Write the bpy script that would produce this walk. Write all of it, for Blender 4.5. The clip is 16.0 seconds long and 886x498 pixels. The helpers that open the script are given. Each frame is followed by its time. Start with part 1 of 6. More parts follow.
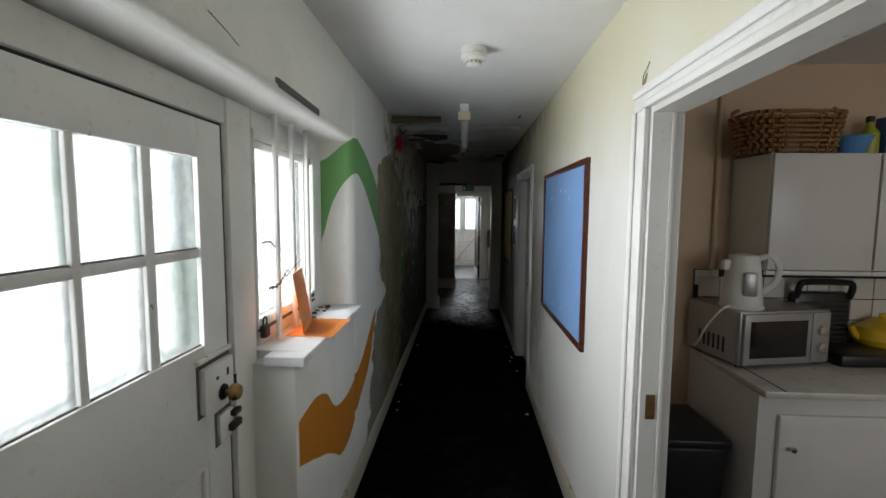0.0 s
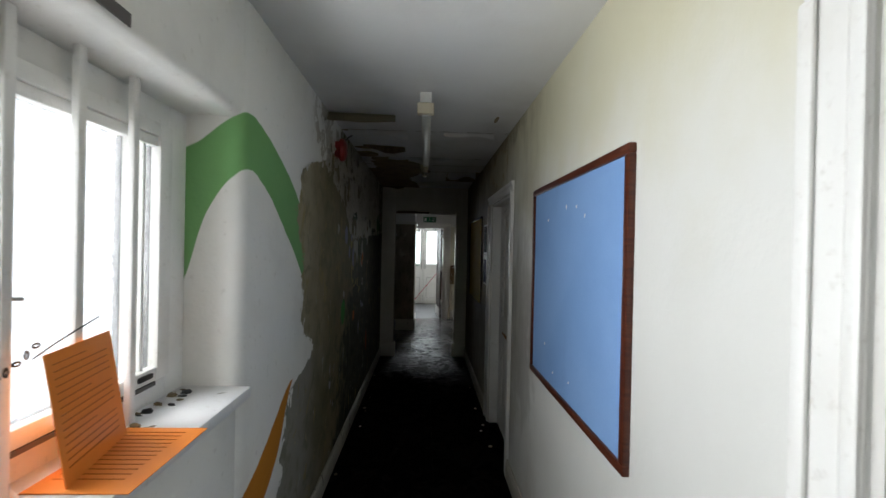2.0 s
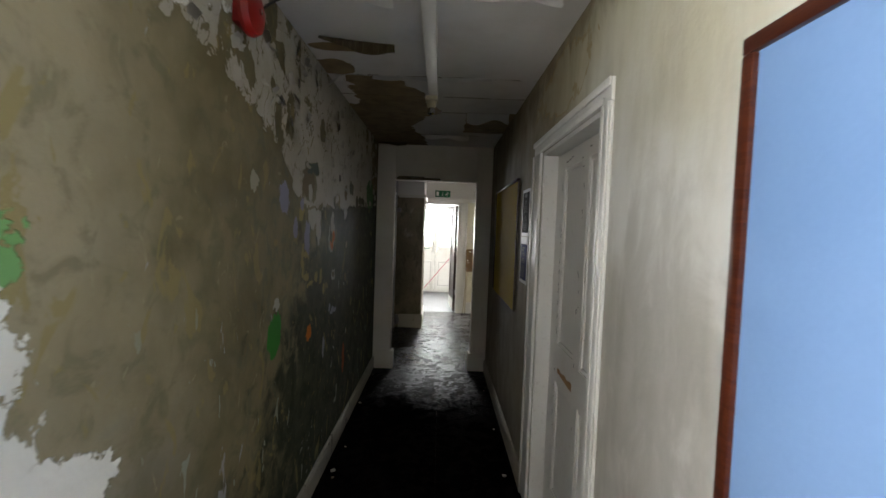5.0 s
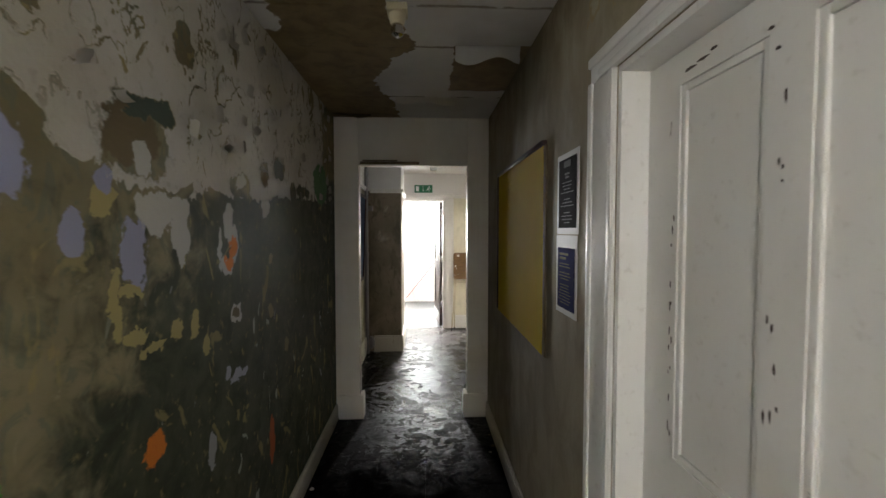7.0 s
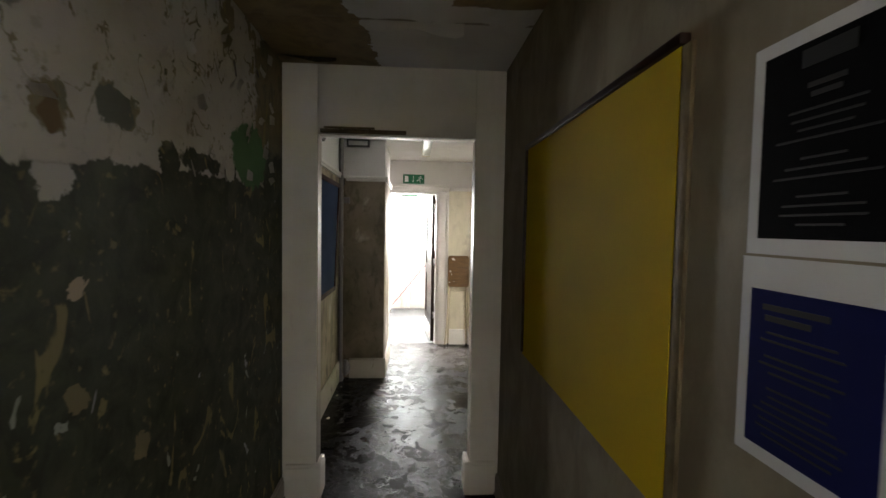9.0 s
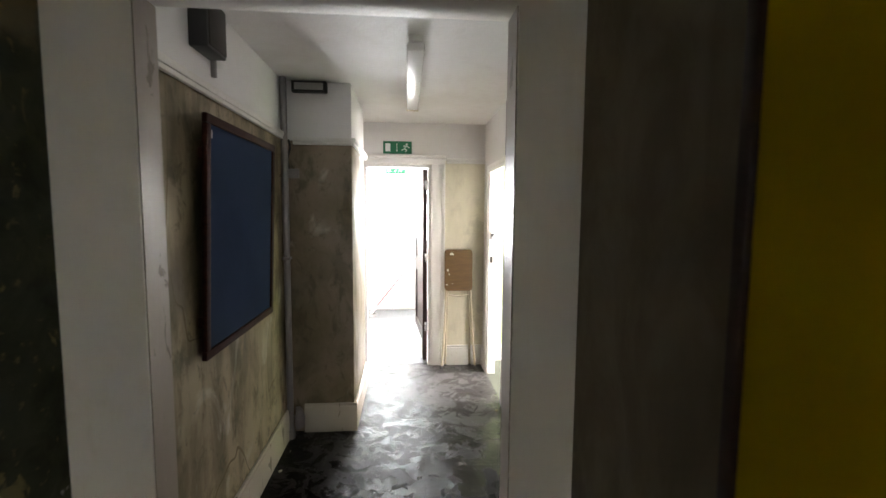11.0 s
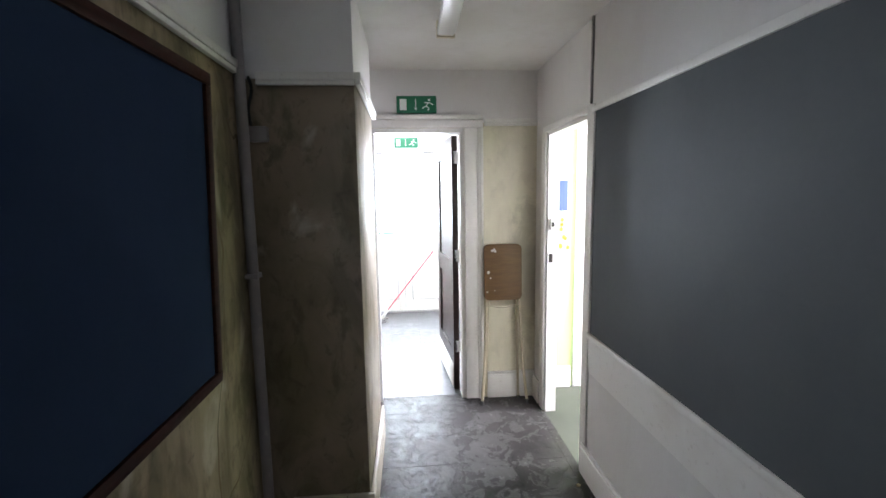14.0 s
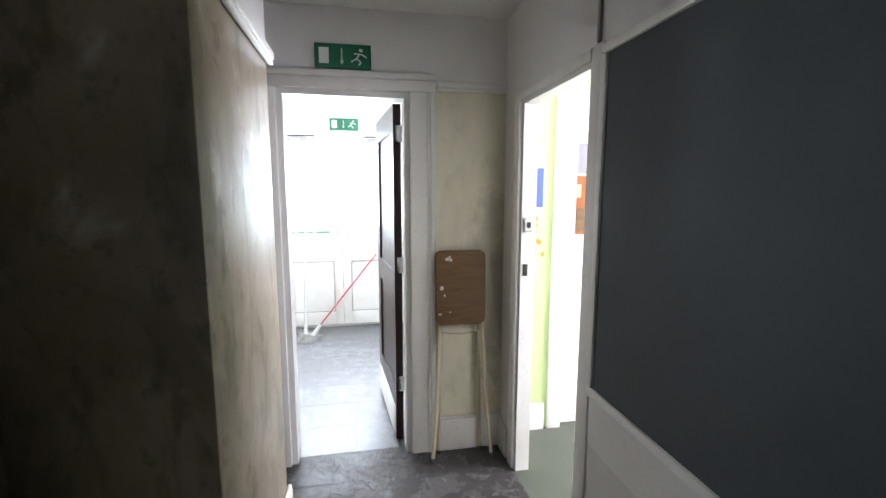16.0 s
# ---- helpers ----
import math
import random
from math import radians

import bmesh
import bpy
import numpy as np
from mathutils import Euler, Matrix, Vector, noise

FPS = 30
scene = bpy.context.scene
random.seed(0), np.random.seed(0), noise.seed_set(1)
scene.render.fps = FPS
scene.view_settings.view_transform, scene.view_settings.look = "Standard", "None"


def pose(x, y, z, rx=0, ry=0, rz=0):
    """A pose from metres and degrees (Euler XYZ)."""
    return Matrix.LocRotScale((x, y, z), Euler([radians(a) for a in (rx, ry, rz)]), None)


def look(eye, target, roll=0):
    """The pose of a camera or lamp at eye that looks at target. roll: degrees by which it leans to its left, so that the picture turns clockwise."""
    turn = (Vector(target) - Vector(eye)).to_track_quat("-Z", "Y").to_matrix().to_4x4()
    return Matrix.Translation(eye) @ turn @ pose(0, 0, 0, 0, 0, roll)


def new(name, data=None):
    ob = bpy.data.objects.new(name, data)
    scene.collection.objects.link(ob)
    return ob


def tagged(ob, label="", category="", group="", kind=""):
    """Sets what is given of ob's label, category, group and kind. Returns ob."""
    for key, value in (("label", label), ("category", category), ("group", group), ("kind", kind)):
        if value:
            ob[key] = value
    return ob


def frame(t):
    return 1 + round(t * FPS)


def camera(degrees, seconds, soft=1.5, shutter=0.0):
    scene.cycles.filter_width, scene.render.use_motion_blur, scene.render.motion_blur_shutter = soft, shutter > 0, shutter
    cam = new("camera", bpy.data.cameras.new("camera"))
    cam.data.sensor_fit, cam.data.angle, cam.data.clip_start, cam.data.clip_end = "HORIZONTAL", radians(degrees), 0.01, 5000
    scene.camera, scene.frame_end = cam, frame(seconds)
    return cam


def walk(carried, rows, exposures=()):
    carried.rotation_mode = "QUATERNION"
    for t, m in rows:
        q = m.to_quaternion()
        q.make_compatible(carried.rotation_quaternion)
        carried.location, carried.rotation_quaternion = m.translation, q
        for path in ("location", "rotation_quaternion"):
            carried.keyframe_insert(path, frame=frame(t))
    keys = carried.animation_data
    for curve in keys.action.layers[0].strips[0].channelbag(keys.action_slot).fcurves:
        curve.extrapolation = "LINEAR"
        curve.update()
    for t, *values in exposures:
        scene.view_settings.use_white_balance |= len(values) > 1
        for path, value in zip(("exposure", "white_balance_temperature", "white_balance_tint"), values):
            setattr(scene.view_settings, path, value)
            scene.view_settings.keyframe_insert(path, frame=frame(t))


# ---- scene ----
cam = camera(90.6, 16.0, shutter=0.3)
METRES, EYE, TILT, LEAN, TURN = 8.0, 1.5, 0.0, 0.0, 2.1
PATH = [
    (0, (0.054, -0.337, 1.589), (-0.042, 1.654, 1.417), 0.4),
    (0.5, (0.018, -0.102, 1.606), (-0.01, 1.892, 1.443), -0.3),
    (1, (0.032, 0.09, 1.627), (0.064, 2.084, 1.479), -0.2),
    (1.5, (0.077, 0.303, 1.619), (0.063, 2.3, 1.515), 2.4),
    (2, (0.06, 0.579, 1.542), (0.139, 2.577, 1.533), 1.2),
    (2.5, (0.059, 0.832, 1.512), (0.125, 2.831, 1.482), 0.3),
    (3, (0.114, 1.1, 1.518), (0.151, 3.1, 1.498), 1.2),
    (3.5, (0.123, 1.288, 1.516), (0.124, 3.287, 1.453), 2.4),
    (6, (0.111, 2.733, 1.506), (0.167, 4.73, 1.409), 0.9),
    (6.5, (0.099, 2.994, 1.511), (0.2, 4.989, 1.412), -0.1),
    (7, (0.13, 3.292, 1.491), (0.22, 5.289, 1.407), 0.0),
    (7.5, (0.151, 3.574, 1.508), (0.216, 5.569, 1.395), 1.0),
    (8, (0.138, 3.861, 1.502), (0.234, 5.856, 1.394), 0.9),
    (8.5, (0.119, 4.104, 1.519), (0.265, 6.096, 1.41), -0.2),
    (9, (0.151, 4.333, 1.507), (0.283, 6.326, 1.411), 1.0),
    (11.5, (0.223, 5.968, 1.522), (0.395, 7.951, 1.323), 0.4),
    (12, (0.223, 6.152, 1.512), (0.424, 8.13, 1.291), 1.1),
    (12.5, (0.17, 6.38, 1.526), (0.375, 8.356, 1.294), -0.1),
    (13, (0.121, 6.556, 1.517), (0.196, 8.541, 1.284), -0.0),
    (13.5, (0.084, 6.732, 1.515), (0.174, 8.717, 1.289), -0.2),
    (14, (0.062, 6.856, 1.519), (0.215, 8.834, 1.267), -0.9),
    (14.5, (0.021, 7.045, 1.506), (0.303, 9.015, 1.302), -2.2),
    (15, (0.058, 7.217, 1.487), (0.382, 9.174, 1.273), -1.2),
    (15.5, (0.149, 7.444, 1.5), (0.462, 9.403, 1.241), -0.3),
    (16, (0.201, 7.644, 1.473), (0.568, 9.593, 1.207), 0.1),
]
EXPOSURE = [(0, -0.35, 6500, 10), (3.0, -0.15, 6500, 11), (3.7, 0.2, 6600, 11), (6.0, 2.2, 7100, 14), (7.5, 2.4, 7100, 14), (9.0, 2.5, 7200, 15), (11.3, 2.95, 6800, 14),
            (12.5, 2.58, 6300, 15), (14.0, 2.35, 6150, 15), (16.0, 1.78, 6150, 14)]
walk(cam, [(t, look(eye, target, roll)) for t, eye, target, roll in PATH], EXPOSURE)

# ---- world and lights ----
world = bpy.data.worlds.new("sky")
scene.world = world
world.use_nodes = True
sky = world.node_tree.nodes.new("ShaderNodeTexSky")
sky.sky_type, sky.sun_disc, sky.sun_elevation, sky.sun_rotation = "NISHITA", False, radians(48), radians(250)
bg = world.node_tree.nodes["Background"]
bg.inputs[1].default_value = 0.1
world.node_tree.links.new(sky.outputs[0], bg.inputs[0])
sun_data = bpy.data.lights.new("sun", "SUN")
sun_data.energy, sun_data.angle, sun_data.color = 1.0, radians(15), (1, 0.97, 0.92)
sun = new("sun", sun_data)
sun.matrix_world = look((-6, 3, 8), (0, 3, 0))


def window_light(name, place, target, width, height, power, color=(0.93, 0.97, 1.0)):
    """Sky light standing in a window's opening."""
    data = bpy.data.lights.new(name, "AREA")
    data.shape, data.size, data.size_y, data.energy, data.color = "RECTANGLE", width, height, power, color
    ob = new(name, data)
    ob.matrix_world = look(place, target)
    return ob


window_light("daylight_window", (-0.86, 1.62, 1.53), (0, 1.62, 1.53), 0.72, 0.86, 36)
window_light("daylight_door", (-0.86, 0.63, 1.46), (0, 0.63, 1.46), 0.72, 0.62, 27)
window_light("daylight_exit", (0.0, 12.62, 1.5), (0.0, 9, 1.3), 1.4, 1.1, 95, (0.88, 0.94, 1.0))
window_light("daylight_side_room", (3.35, 9.1, 1.5), (1, 9.1, 1.3), 1.6, 1.3, 60, (0.97, 0.94, 1.0))
window_light("daylight_kitchen", (2.1, -1.0, 1.6), (2.1, 1, 1.2), 1.2, 0.9, 13)


# ---- materials ----
class Mat:
    """A small builder for procedural node materials, in object coordinates."""

    def __init__(self, name):
        self.m = bpy.data.materials.new(name)
        self.m.use_nodes = True
        self.t = self.m.node_tree
        self.b = self.t.nodes["Principled BSDF"]
        self.P = self.t.nodes.new("ShaderNodeTexCoord").outputs["Object"]
        sep = self.t.nodes.new("ShaderNodeSeparateXYZ")
        self.link(self.P, sep.inputs[0])
        self.X, self.Y, self.Z = sep.outputs

    def link(self, a, b):
        if hasattr(a, "is_output"):
            self.t.links.new(a, b)
        elif isinstance(a, tuple) and len(a) == 3 and b.type == "RGBA":
            b.default_value = (*a, 1)
        else:
            b.default_value = a

    def f(self, op, a, b=0.0, c=0.0, clamp=False):
        n = self.t.nodes.new("ShaderNodeMath")
        n.operation, n.use_clamp = op, clamp
        for value, socket in zip((a, b, c), n.inputs):
            self.link(value, socket)
        return n.outputs[0]

    def noise(self, scale, detail=4.0, rough=0.55, stretch=(1, 1, 1), warp=0.0, shift=0.0):
        mp = self.t.nodes.new("ShaderNodeMapping")
        mp.inputs["Scale"].default_value = stretch
        mp.inputs["Location"].default_value = (shift, shift * 1.7, shift * 0.6)
        self.link(self.P, mp.inputs[0])
        n = self.t.nodes.new("ShaderNodeTexNoise")
        self.link(mp.outputs[0], n.inputs["Vector"])
        for key, value in (("Scale", scale), ("Detail", detail), ("Roughness", rough), ("Distortion", warp)):
            n.inputs[key].default_value = value
        return n.outputs[0]

    def step(self, x, lo, hi):
        n = self.t.nodes.new("ShaderNodeMapRange")
        n.interpolation_type = "SMOOTHSTEP"
        self.link(x, n.inputs[0])
        self.link(lo, n.inputs[1])
        self.link(hi, n.inputs[2])
        return n.outputs[0]

    def mix(self, fac, a, b):
        n = self.t.nodes.new("ShaderNodeMix")
        n.data_type = "RGBA"
        self.link(fac, n.inputs[0])
        self.link(a, n.inputs[6])
        self.link(b, n.inputs[7])
        return n.outputs[2]

    def curve(self, x, lo, hi, points, ylo, yhi):
        """A smooth function of x through a few points."""
        n = self.t.nodes.new("ShaderNodeFloatCurve")
        c = n.mapping.curves[0]
        pts = [((px - lo) / (hi - lo), (py - ylo) / (yhi - ylo)) for px, py in points]
        c.points[0].location, c.points[1].location = pts[0], pts[-1]
        for p in pts[1:-1]:
            c.points.new(*p)
        n.mapping.update()
        self.link(self.f("DIVIDE", self.f("SUBTRACT", x, lo), hi - lo, clamp=True), n.inputs["Value"])
        return self.f("MULTIPLY_ADD", n.outputs[0], yhi - ylo, ylo)

    def blob(self, u, v, cu, cv, ru, rv, wob, edge=0.12):
        """1 inside an uneven ellipse."""
        a = self.f("POWER", self.f("DIVIDE", self.f("ABSOLUTE", self.f("SUBTRACT", u, cu)), ru), 2.2)
        b = self.f("POWER", self.f("DIVIDE", self.f("ABSOLUTE", self.f("SUBTRACT", v, cv)), rv), 2.2)
        d = self.f("ADD", self.f("ADD", a, b), wob)
        return self.step(d, 1.0 + edge, 1.0 - edge)

    def out(self, color, rough=0.5, bump=None, strength=0.3, dist=0.004, metal=0.0, spec=0.5):
        self.link(color, self.b.inputs["Base Color"])
        self.link(rough, self.b.inputs["Roughness"])
        self.b.inputs["Metallic"].default_value = metal
        self.b.inputs["Specular IOR Level"].default_value = spec
        if bump is not None:
            n = self.t.nodes.new("ShaderNodeBump")
            n.inputs["Strength"].default_value, n.inputs["Distance"].default_value = strength, dist
            self.link(bump, n.inputs["Height"])
            self.t.links.new(n.outputs[0], self.b.inputs["Normal"])
        return self.m


def plain(name, color, rough=0.5, metal=0.0, grime=0.25, scale=14.0, bump=0.12, spec=0.5):
    """A colour with grain, soft soiling and a fine relief."""
    m = Mat(name)
    big, small = m.noise(scale * 0.25, 5), m.noise(scale * 4, 3)
    dirt = m.f("MULTIPLY", m.step(big, 0.45, 0.75), grime)
    dark = tuple(c * f for c, f in zip(color, (0.5, 0.46, 0.38)))
    col = m.mix(dirt, color, dark)
    col = m.mix(m.f("MULTIPLY", m.step(small, 0.4, 0.75), grime * 0.4), col, tuple(c * 0.75 for c in color))
    r = m.f("ADD", rough - 0.08, m.f("MULTIPLY", big, 0.16))
    return m.out(col, r, small, bump, 0.003, metal, spec)


def flat_ink(name, color, rough=0.5, spec=0.2):
    m = Mat(name)
    n = m.noise(30, 3)
    return m.out(m.mix(m.f("MULTIPLY", n, 0.25), color, tuple(c * 0.7 for c in color)), rough, spec=spec)


def wood(name, a, b, rough=0.4, stretch=(1, 1, 12), scale=6.0, spec=0.4):
    m = Mat(name)
    n, g = m.noise(scale, 6, 0.6, stretch, 1.0), m.noise(60, 3)
    col = m.mix(m.step(n, 0.3, 0.7), a, b)
    return m.out(col, m.f("ADD", rough - 0.1, m.f("MULTIPLY", g, 0.2)), n, 0.15, 0.002, 0.0, spec)


def gloss_paint(name, color=(0.76, 0.75, 0.72), chips=0.0):
    """Old gloss paint on wood, with brush marks, grime and chips down to the wood."""
    m = Mat(name)
    brush, big, fine = m.noise(18, 4, 0.6, (1, 1, 0.15)), m.noise(2.5, 5), m.noise(45, 4)
    col = m.mix(m.f("MULTIPLY", m.step(big, 0.48, 0.75), 0.35), color, (0.5, 0.46, 0.38))
    col = m.mix(m.f("MULTIPLY", m.step(fine, 0.58, 0.75), 0.3), col, (0.4, 0.36, 0.3))
    h = brush
    if chips:
        c = m.step(m.f("ADD", m.noise(16, 5, 0.6, (1, 1, 0.45), 0.6, 3.0), m.f("MULTIPLY", big, 0.25)), 0.86 - chips, 0.88 - chips)
        col = m.mix(c, col, (0.15, 0.12, 0.085))
        h = m.f("SUBTRACT", brush, m.f("MULTIPLY", c, 1.5))
    return m.out(col, m.f("ADD", 0.28, m.f("MULTIPLY", big, 0.22)), h, 0.18, 0.002)


def painted_wall(name, color, stain, amount=0.4, low=0.0):
    """Emulsion on uneven plaster, with damp stains; low: extra scuffs."""
    m = Mat(name)
    big, mid, fine = m.noise(1.4, 6, 0.6, (1, 1, 0.7)), m.noise(6, 5, 0.6, (1, 1, 0.6), 0.5), m.noise(60, 3)
    streak = m.noise(9, 4, 0.6, (1, 1, 0.12), 0.2, 5.0)
    s = m.f("MULTIPLY", m.step(m.f("ADD", big, m.f("MULTIPLY", mid, 0.4)), 0.62, 0.95), amount)
    col = m.mix(s, color, stain)
    col = m.mix(m.f("MULTIPLY", m.step(streak, 0.55, 0.8), amount * 0.6), col, stain)
    col = m.mix(m.f("MULTIPLY", m.step(mid, 0.62, 0.72), low), col, (0.2, 0.17, 0.12))
    h = m.f("ADD", m.f("MULTIPLY", mid, 2.0), m.f("MULTIPLY", fine, 0.4))
    return m.out(col, m.f("ADD", 0.55, m.f("MULTIPLY", mid, 0.2)), h, 0.3, 0.006)


def mural_wall():
    """The long wall: white with a green arch and an orange wave, then bare plaster, then flaking paint over old green."""
    m = Mat("mural_and_peeling_plaster")
    n1, n2, n3, n4 = m.noise(2.6, 5), m.noise(9, 6, 0.6, (1, 1, 1), 0.6), m.noise(30, 5), m.noise(70, 3)
    s = m.f("ADD", m.Y, m.f("MINIMUM", m.f("ADD", m.X, 0.56), 0.0))
    wob = m.f("MULTIPLY", m.f("SUBTRACT", n2, 0.5), 0.02)
    col = m.mix(m.f("MULTIPLY", m.step(n1, 0.42, 0.75), 0.4), (0.78, 0.77, 0.73), (0.56, 0.55, 0.5))
    col = m.mix(m.f("MULTIPLY", m.step(n3, 0.62, 0.72), 0.25), col, (0.45, 0.42, 0.36))
    top = m.curve(s, 1.8, 3.0, ((1.8, 1.83), (1.9, 1.865), (2.04, 1.965), (2.12, 1.995), (2.26, 1.975), (2.51, 1.88), (2.74, 1.75), (3.0, 1.48)), 1.0, 2.2)
    low = m.curve(s, 1.8, 3.0, ((1.8, 1.2), (1.89, 1.42), (1.97, 1.66), (2.06, 1.77), (2.15, 1.795), (2.3, 1.745), (2.53, 1.60), (2.77, 1.42), (3.0, 1.2)), 1.0, 2.2)
    green = m.f("MULTIPLY", m.step(m.f("SUBTRACT", m.f("ADD", top, wob), m.Z), 0, 0.006), m.step(m.f("SUBTRACT", m.Z, m.f("ADD", low, wob)), 0, 0.006))
    green = m.f("MULTIPLY", green, m.step(s, 1.86, 1.87))
    col = m.mix(green, col, m.mix(n1, (0.19, 0.41, 0.155), (0.15, 0.33, 0.12)))
    otop = m.curve(m.Y, 1.2, 2.7, ((1.2, 0.79), (1.5, 0.79), (1.74, 0.63), (2.2, 0.68), (2.45, 0.8), (2.65, 0.9), (2.7, 0.9)), 0.0, 1.0)
    olow = m.curve(m.Y, 1.2, 2.7, ((1.2, 0.62), (1.5, 0.5), (1.62, 0.44), (1.82, 0.34), (2.2, 0.47), (2.45, 0.6), (2.65, 0.86), (2.7, 0.9)), 0.0, 1.0)
    orange = m.f("MULTIPLY", m.step(m.f("SUBTRACT", m.f("ADD", otop, wob), m.Z), 0, 0.006), m.step(m.f("SUBTRACT", m.Z, m.f("ADD", olow, wob)), 0, 0.006))
    orange = m.f("MULTIPLY", m.f("MULTIPLY", orange, m.step(m.Y, 1.22, 1.225)), m.step(m.X, -0.575, -0.57))
    col = m.mix(orange, col, m.mix(n1, (0.52, 0.20, 0.02), (0.42, 0.15, 0.015)))
    # bare plaster past a ragged edge
    edge = m.curve(m.Z, 0, 2.4, ((0, 2.35), (0.5, 2.5), (0.85, 2.68), (0.97, 3.05), (1.1, 2.86), (1.45, 2.8), (1.75, 2.72), (1.93, 2.85), (2.05, 3.25), (2.2, 3.6), (2.4, 3.9)), 2.0, 4.0)
    rag = m.f("ADD", m.f("MULTIPLY", m.f("SUBTRACT", n2, 0.5), 0.34), m.f("MULTIPLY", m.f("SUBTRACT", n3, 0.5), 0.12))
    bare = m.step(m.f("ADD", m.f("SUBTRACT", m.Y, edge), rag), 0.0, 0.012)
    plaster = m.mix(m.step(n1, 0.3, 0.7), (0.25, 0.21, 0.12), (0.145, 0.118, 0.058))
    plaster = m.mix(m.f("MULTIPLY", m.step(m.f("ADD", m.Y, m.f("MULTIPLY", n1, 0.8)), 3.9, 3.2), 0.75), plaster, m.mix(m.step(m.f("ADD", m.Z, m.f("MULTIPLY", n2, 0.5)), 1.1, 1.35), (0.27, 0.265, 0.24), (0.38, 0.33, 0.225)))
    plaster = m.mix(m.f("MULTIPLY", m.step(n2, 0.5, 0.68), 0.5), plaster, (0.12, 0.115, 0.065))
    n9 = m.noise(16, 5, 0.6, (1, 1, 0.6), 0.8, 71.0)
    plaster = m.mix(m.f("MULTIPLY", m.f("MULTIPLY", m.step(n9, 0.54, 0.6), m.step(m.Y, 3.3, 4.0)), 0.5), plaster, (0.10, 0.115, 0.08))
    plaster = m.mix(m.f("MULTIPLY", m.step(n9, 0.36, 0.30), 0.5), plaster, (0.36, 0.32, 0.20))
    # old dark green coat, lower down and further on
    gz = m.f("ADD", m.f("MULTIPLY", m.f("SUBTRACT", n1, 0.5), 0.9), m.f("MULTIPLY", m.f("SUBTRACT", n2, 0.5), 0.7))
    gd = m.f("ADD", m.f("SUBTRACT", m.f("MULTIPLY", m.f("SUBTRACT", m.Y, 3.6), 0.55), m.f("MULTIPLY", m.f("MAXIMUM", m.f("SUBTRACT", m.Z, 0.75), 0.0), 0.45)), gz)
    gd = m.f("SUBTRACT", gd, m.f("MULTIPLY", m.f("MAXIMUM", m.f("SUBTRACT", m.Z, 1.6), 0.0), 4.0))
    old = m.mix(m.step(n2, 0.35, 0.7), (0.06, 0.066, 0.038), (0.03, 0.034, 0.018))
    old = m.mix(m.f("MULTIPLY", m.step(n3, 0.6, 0.72), 0.6), old, (0.24, 0.2, 0.09))
    under = m.mix(m.step(gd, 0.0, 0.25), plaster, old)
    # scraps of later coats left on
    n5, n6, n7 = m.noise(7, 4, 0.55, (1, 1, 0.6), 1.6, 11.0), m.noise(8, 4, 0.55, (1, 1, 0.5), 1.4, 23.0), m.noise(12, 4, 0.5, (1, 1, 0.5), 1.0, 37.0)
    under = m.mix(m.f("MULTIPLY", m.step(n5, 0.61, 0.66), 0.75), under, (0.27, 0.22, 0.09))
    under = m.mix(m.step(n6, 0.70, 0.72), under, (0.35, 0.35, 0.36))
    under = m.mix(m.f("MULTIPLY", m.step(n7, 0.68, 0.69), m.step(m.Z, 1.4, 1.1)), under, (0.3, 0.32, 0.26))
    bw = m.f("ADD", m.f("MULTIPLY", m.f("SUBTRACT", n2, 0.5), 3.0), m.f("MULTIPLY", m.f("SUBTRACT", n3, 0.5), 2.2))
    U = m.f("MULTIPLY_ADD", m.noise(13, 6, 0.65, (1, 1, 1), 0.5, 91.0), 0.10, m.f("SUBTRACT", m.Y, 0.05))
    V = m.f("MULTIPLY_ADD", m.noise(11, 6, 0.65, (1, 1, 1), 0.5, 97.0), 0.12, m.f("SUBTRACT", m.Z, 0.06))
    lilac, ochre, chalk, rust = (0.28, 0.28, 0.38), (0.34, 0.28, 0.11), (0.45, 0.43, 0.38), (0.62, 0.17, 0.02)
    soft = m.f("MULTIPLY", bw, 0.45)
